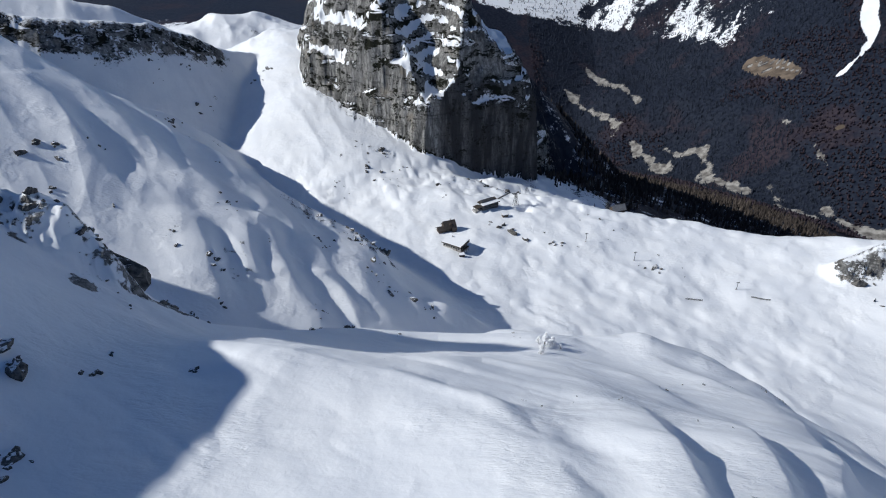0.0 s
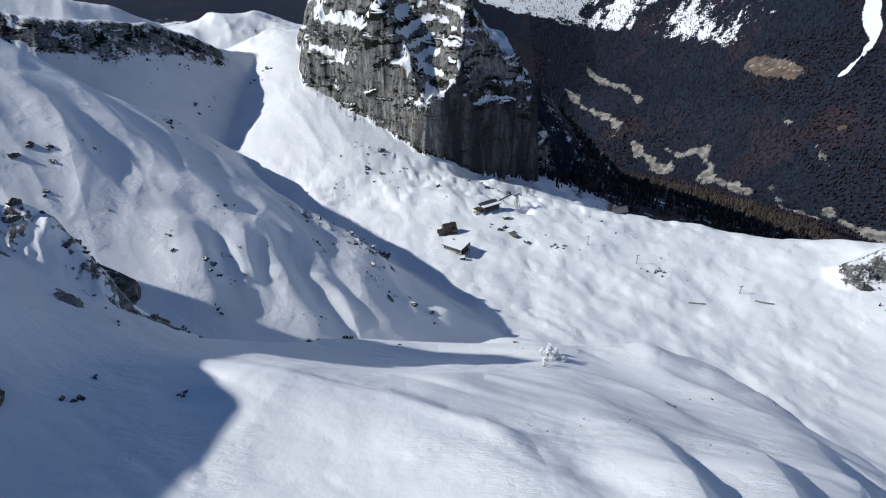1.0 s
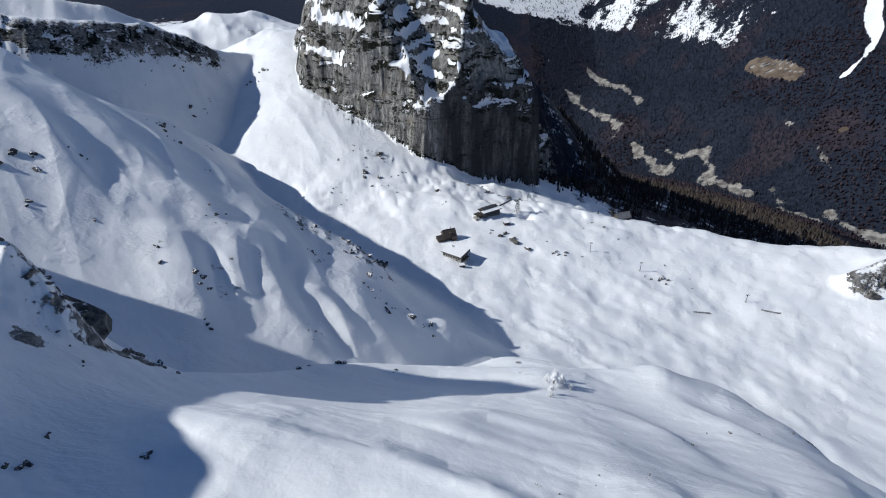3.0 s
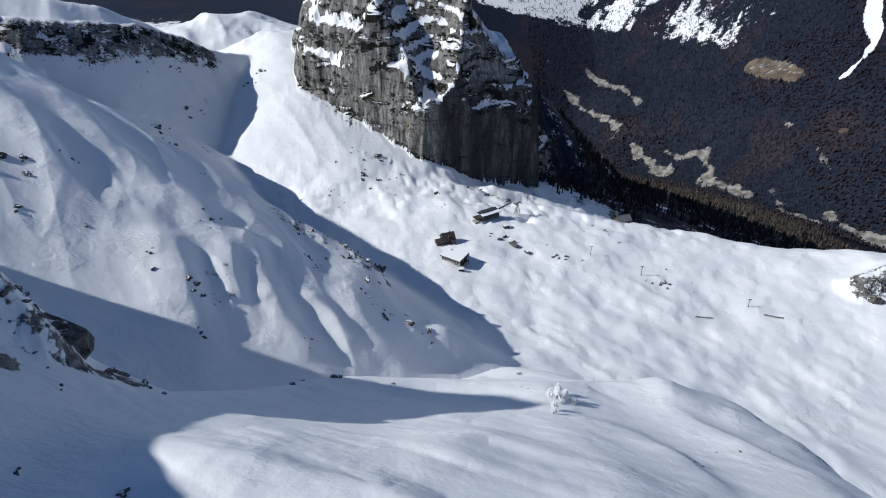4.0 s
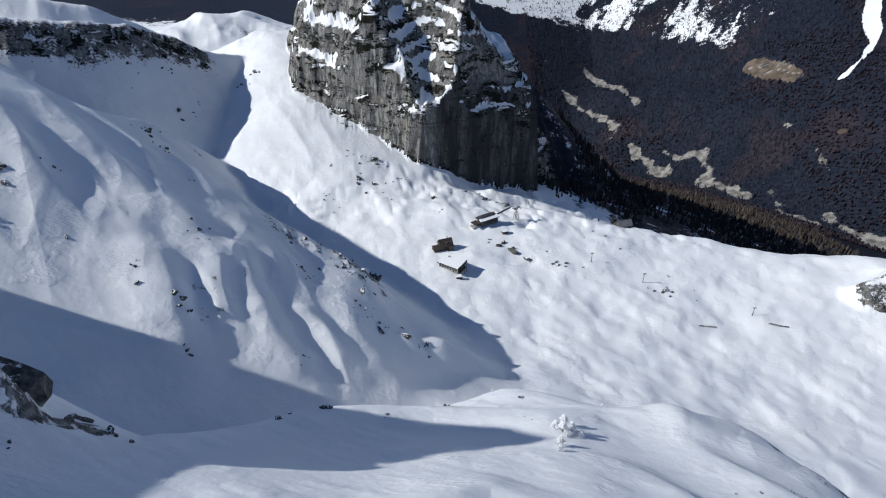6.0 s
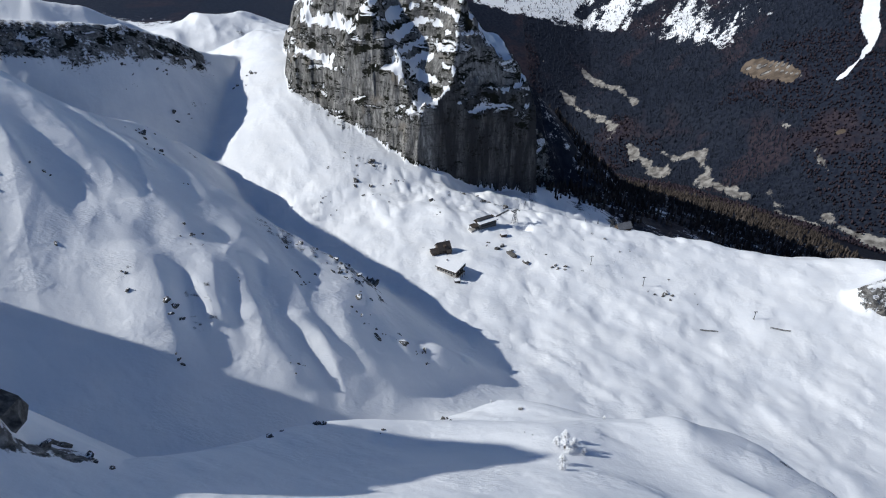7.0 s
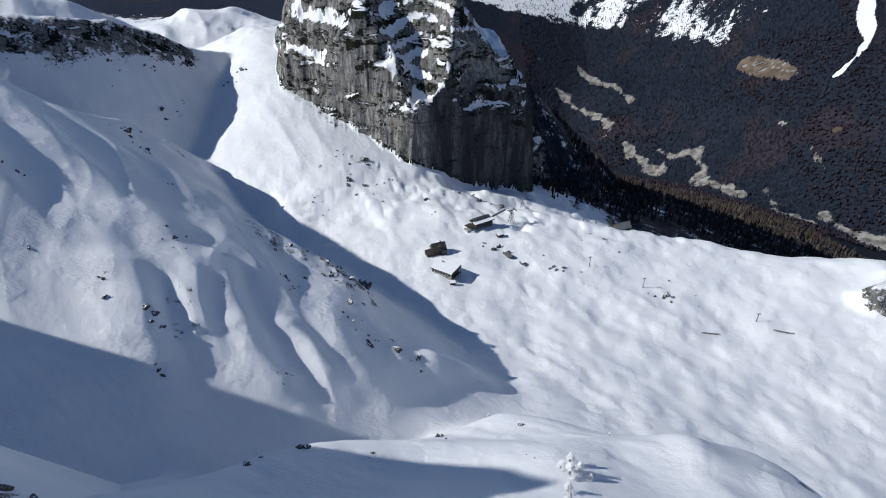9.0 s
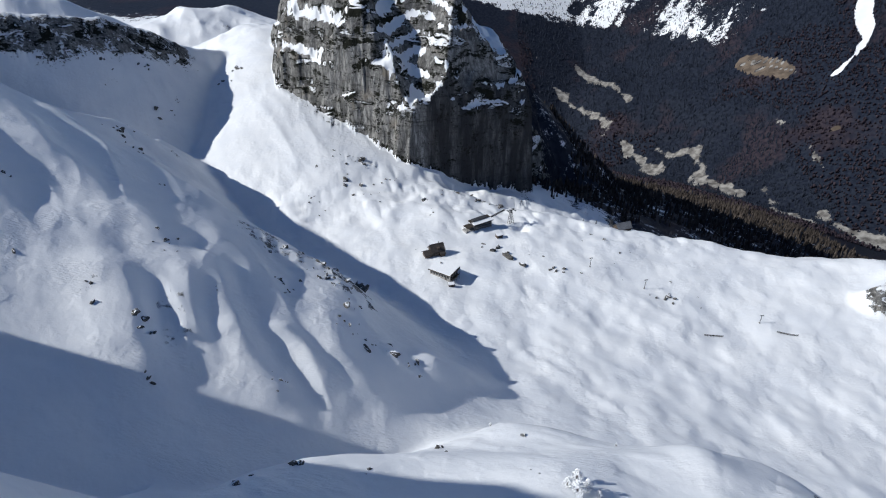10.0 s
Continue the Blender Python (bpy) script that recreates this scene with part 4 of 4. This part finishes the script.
# ---- trees ----
def conifer(x, y, tall, label, group):
    tree = thing("spruce_tree", x, y, rnd.uniform(0, 360), label, "tree", group)
    part("trunk", rod((0, 0, -1), (0, 0, tall * 0.96), tall * 0.022, 0.03, 7), MAT_BARK, tree)
    bm = bmesh.new()
    tiers = 9
    for k in range(tiers):
        z = tall * (0.1 + 0.86 * k / tiers)
        reach = tall * 0.2 * (1 - k / tiers) + 0.25
        for j in range(9):
            a = 2.4 * j + 1.3 * k + rnd.uniform(-0.3, 0.3)
            r = reach * rnd.uniform(0.7, 1.15)
            c, s = math.cos(a), math.sin(a)
            w = 0.32 * r
            tip = bm.verts.new((c * r, s * r, z - 0.35 * r))
            p1 = bm.verts.new((c * 0.45 * r - s * w, s * 0.45 * r + c * w, z - 0.12 * r))
            p2 = bm.verts.new((c * 0.45 * r + s * w, s * 0.45 * r - c * w, z - 0.12 * r))
            top, low = bm.verts.new((0, 0, z + 0.22 * r)), bm.verts.new((c * 0.5 * r, s * 0.5 * r, z - 0.42 * r))
            for f in ((top, p1, tip), (top, tip, p2), (low, tip, p1), (low, p2, tip)):
                bm.faces.new(f)
    part("crown", bm, MAT_FIR, tree)
    return tree


for x, y, tall in [(377, 461, 7.5), (372, 459, 5.5), (391, 466, 7), (400, 470, 8), (384, 470, 5), (409, 474, 6.5), (378, 436, 4)]:
    conifer(x, y, tall, "young dark green spruce growing on the rock outcrop", "spruces on the outcrop")
for x, y, tall in [(205, 612, 9), (216, 606, 8), (228, 604, 7), (172, 622, 9), (160, 628, 8), (242, 600, 8), (262, 590, 7)]:
    conifer(x, y, tall, "dark green spruce just below the brow of the shelf", "spruces below the brow")


def rimed_shrub(x, y, tall):
    shrub = thing("larch_shrub", x, y, rnd.uniform(0, 360), "small bare larch shrub crusted with white rime", "shrub", "rimed larches")
    part("trunk", rod((0, 0, -0.4), (0.1, 0, tall), 0.12, 0.03, 6), MAT_BARK, shrub)
    twig, rime = bmesh.new(), bmesh.new()
    for k in range(70):
        z, a = tall * rnd.uniform(0.12, 0.95), rnd.uniform(0, 6.28)
        r = tall * 0.42 * (1.1 - z / tall)
        end = Vector((math.cos(a) * r, math.sin(a) * r, z + 0.25 * r))
        turn = (end - Vector((0, 0, z))).to_track_quat("Z", "Y")
        bmesh.ops.create_cone(twig, segments=4, radius1=0.05, radius2=0.015, depth=r * 1.05, matrix=Matrix.LocRotScale((Vector((0, 0, z)) + end) / 2, turn, None))
        for j in range(3):
            p = Vector((0, 0, z)).lerp(end, 0.4 + 0.28 * j)
            bmesh.ops.create_icosphere(rime, subdivisions=1, radius=tall * rnd.uniform(0.02, 0.052), matrix=Matrix.Translation(p + Vector((rnd.uniform(-0.1, 0.1), rnd.uniform(-0.1, 0.1), 0.06))))
    part("branches", twig, MAT_BARK, shrub)
    part("rime", rime, MAT_SNOW, shrub, "white rime crust")
    return shrub


for x, y, tall in [(33, 158, 4.0), (35.5, 166, 5.4), (38.5, 168, 4.6), (37, 172, 4.2), (34, 169, 3.6), (32, 154, 2.6), (41, 166, 2.8), (22, 228, 1.8), (60, 205, 1.6)]:
    rimed_shrub(x, y, tall)


# ---- valley woods ----
def woods(name, count, box, tall, template, material, label, seed, keep):
    g = np.random.RandomState(seed)
    x, y = g.uniform(box[0], box[1], count), g.uniform(box[2], box[3], count)
    z = land(x, y)
    ok = keep(x, y, z)
    x, y, z = x[ok], y[ok], z[ok]
    h = tall * np.exp(g.normal(0, 0.25, len(x)))
    a = g.uniform(0, 6.28, len(x))
    verts, faces = template
    c, s = np.cos(a)[:, None], np.sin(a)[:, None]
    px = (verts[:, 0] * c - verts[:, 1] * s) * h[:, None] + x[:, None]
    py = (verts[:, 0] * s + verts[:, 1] * c) * h[:, None] + y[:, None]
    pz = verts[:, 2] * h[:, None] + z[:, None]
    co = np.stack([px, py, pz], -1).reshape(-1, 3)
    tri = (faces[None] + (np.arange(len(x)) * len(verts))[:, None, None]).reshape(-1, 3)
    me = bpy.data.meshes.new(name)
    me.vertices.add(len(co))
    me.vertices.foreach_set("co", co.astype(np.float32).ravel())
    me.loops.add(tri.size)
    me.loops.foreach_set("vertex_index", tri.astype(np.int32).ravel())
    me.polygons.add(len(tri))
    me.polygons.foreach_set("loop_start", np.arange(0, tri.size, 3, dtype=np.int32))
    me.update(calc_edges=True)
    me.materials.append(material)
    return tagged(new(name, me), label, "forest", kind="stuff")


def cone_tree():
    v, f = [], []
    for z0, z1, r in ((-0.05, 0.7, 0.2), (0.4, 1.0, 0.13)):
        base = len(v)
        for k in range(5):
            a = 1.2566 * k + z0
            q = r * (1.15 if k % 2 else 0.85)
            v.append((q * math.cos(a), q * math.sin(a), z0))
        v.append((0, 0, z1))
        f += [(base + k, base + (k + 1) % 5, base + 5) for k in range(5)]
    return np.array(v), np.array(f)


def bare_tree():
    v, f = [(0, 0, -0.05)], []
    for z, r in ((0.35, 0.26), (0.75, 0.24)):
        for k in range(4):
            a = 1.5708 * k + 2 * z
            q = r * (1.25 if k % 2 else 0.75)
            v.append((q * math.cos(a), q * math.sin(a), z + (0.1 if k % 2 else -0.05)))
    v.append((0.03, 0, 1.0))
    for k in range(4):
        n = (k + 1) % 4
        f += [(0, 1 + n, 1 + k), (1 + k, 1 + n, 5 + k), (5 + k, 1 + n, 5 + n), (5 + k, 5 + n, 9)]
    return np.array(v), np.array(f)


def near_woods(x, y, z):
    return (z < -58) & (z > -420) & (y > 640) & (soft_noise(x, y, 60, 81) > -0.75 + 0.9 * smooth(-140, -60, z))


def open_ground(x, y, z):
    snow, pale, meadow = far_kind(x, y, z)
    return (snow < 0.5) & (pale < 0.45) & (meadow < 0.4)


def far_firs(x, y, z):
    return open_ground(x, y, z) & (soft_noise(x, y, 330, 83) + 0.5 * soft_noise(x, y, 90, 84) < 0.1 + 0.9 * smooth(2300, 2700, y))


def far_broadleaf(x, y, z):
    return open_ground(x, y, z) & (soft_noise(x, y, 330, 83) + 0.5 * soft_noise(x, y, 90, 84) > -0.1 + 0.7 * smooth(2300, 2700, y))


woods("conifer_slope", 6500, (95, 900, 640, 1420), 11, cone_tree(), MAT_LARCH, "dense dark conifers on the shaded slope below the shelf", 3, near_woods)
woods("conifer_forest", 42000, (420, 2100, 1350, 3500), 9.5, cone_tree(), MAT_FIR, "dark conifer forest on the far side of the valley", 4, far_firs)
woods("broadleaf_forest", 34000, (420, 2100, 1350, 3300), 7.5, bare_tree(), MAT_BROWN, "bare brown broadleaf wood on the far side of the valley", 5, far_broadleaf)
woods("scattered_firs", 12000, (250, 2000, 2500, 4300), 8.5, cone_tree(), MAT_FIR, "scattered firs on the snowy far plateau", 6, lambda x, y, z: (far_kind(x, y, z)[0] > 0.5) & (soft_noise(x, y, 160, 85) + 0.6 * soft_noise(x, y, 50, 86) > -0.15))
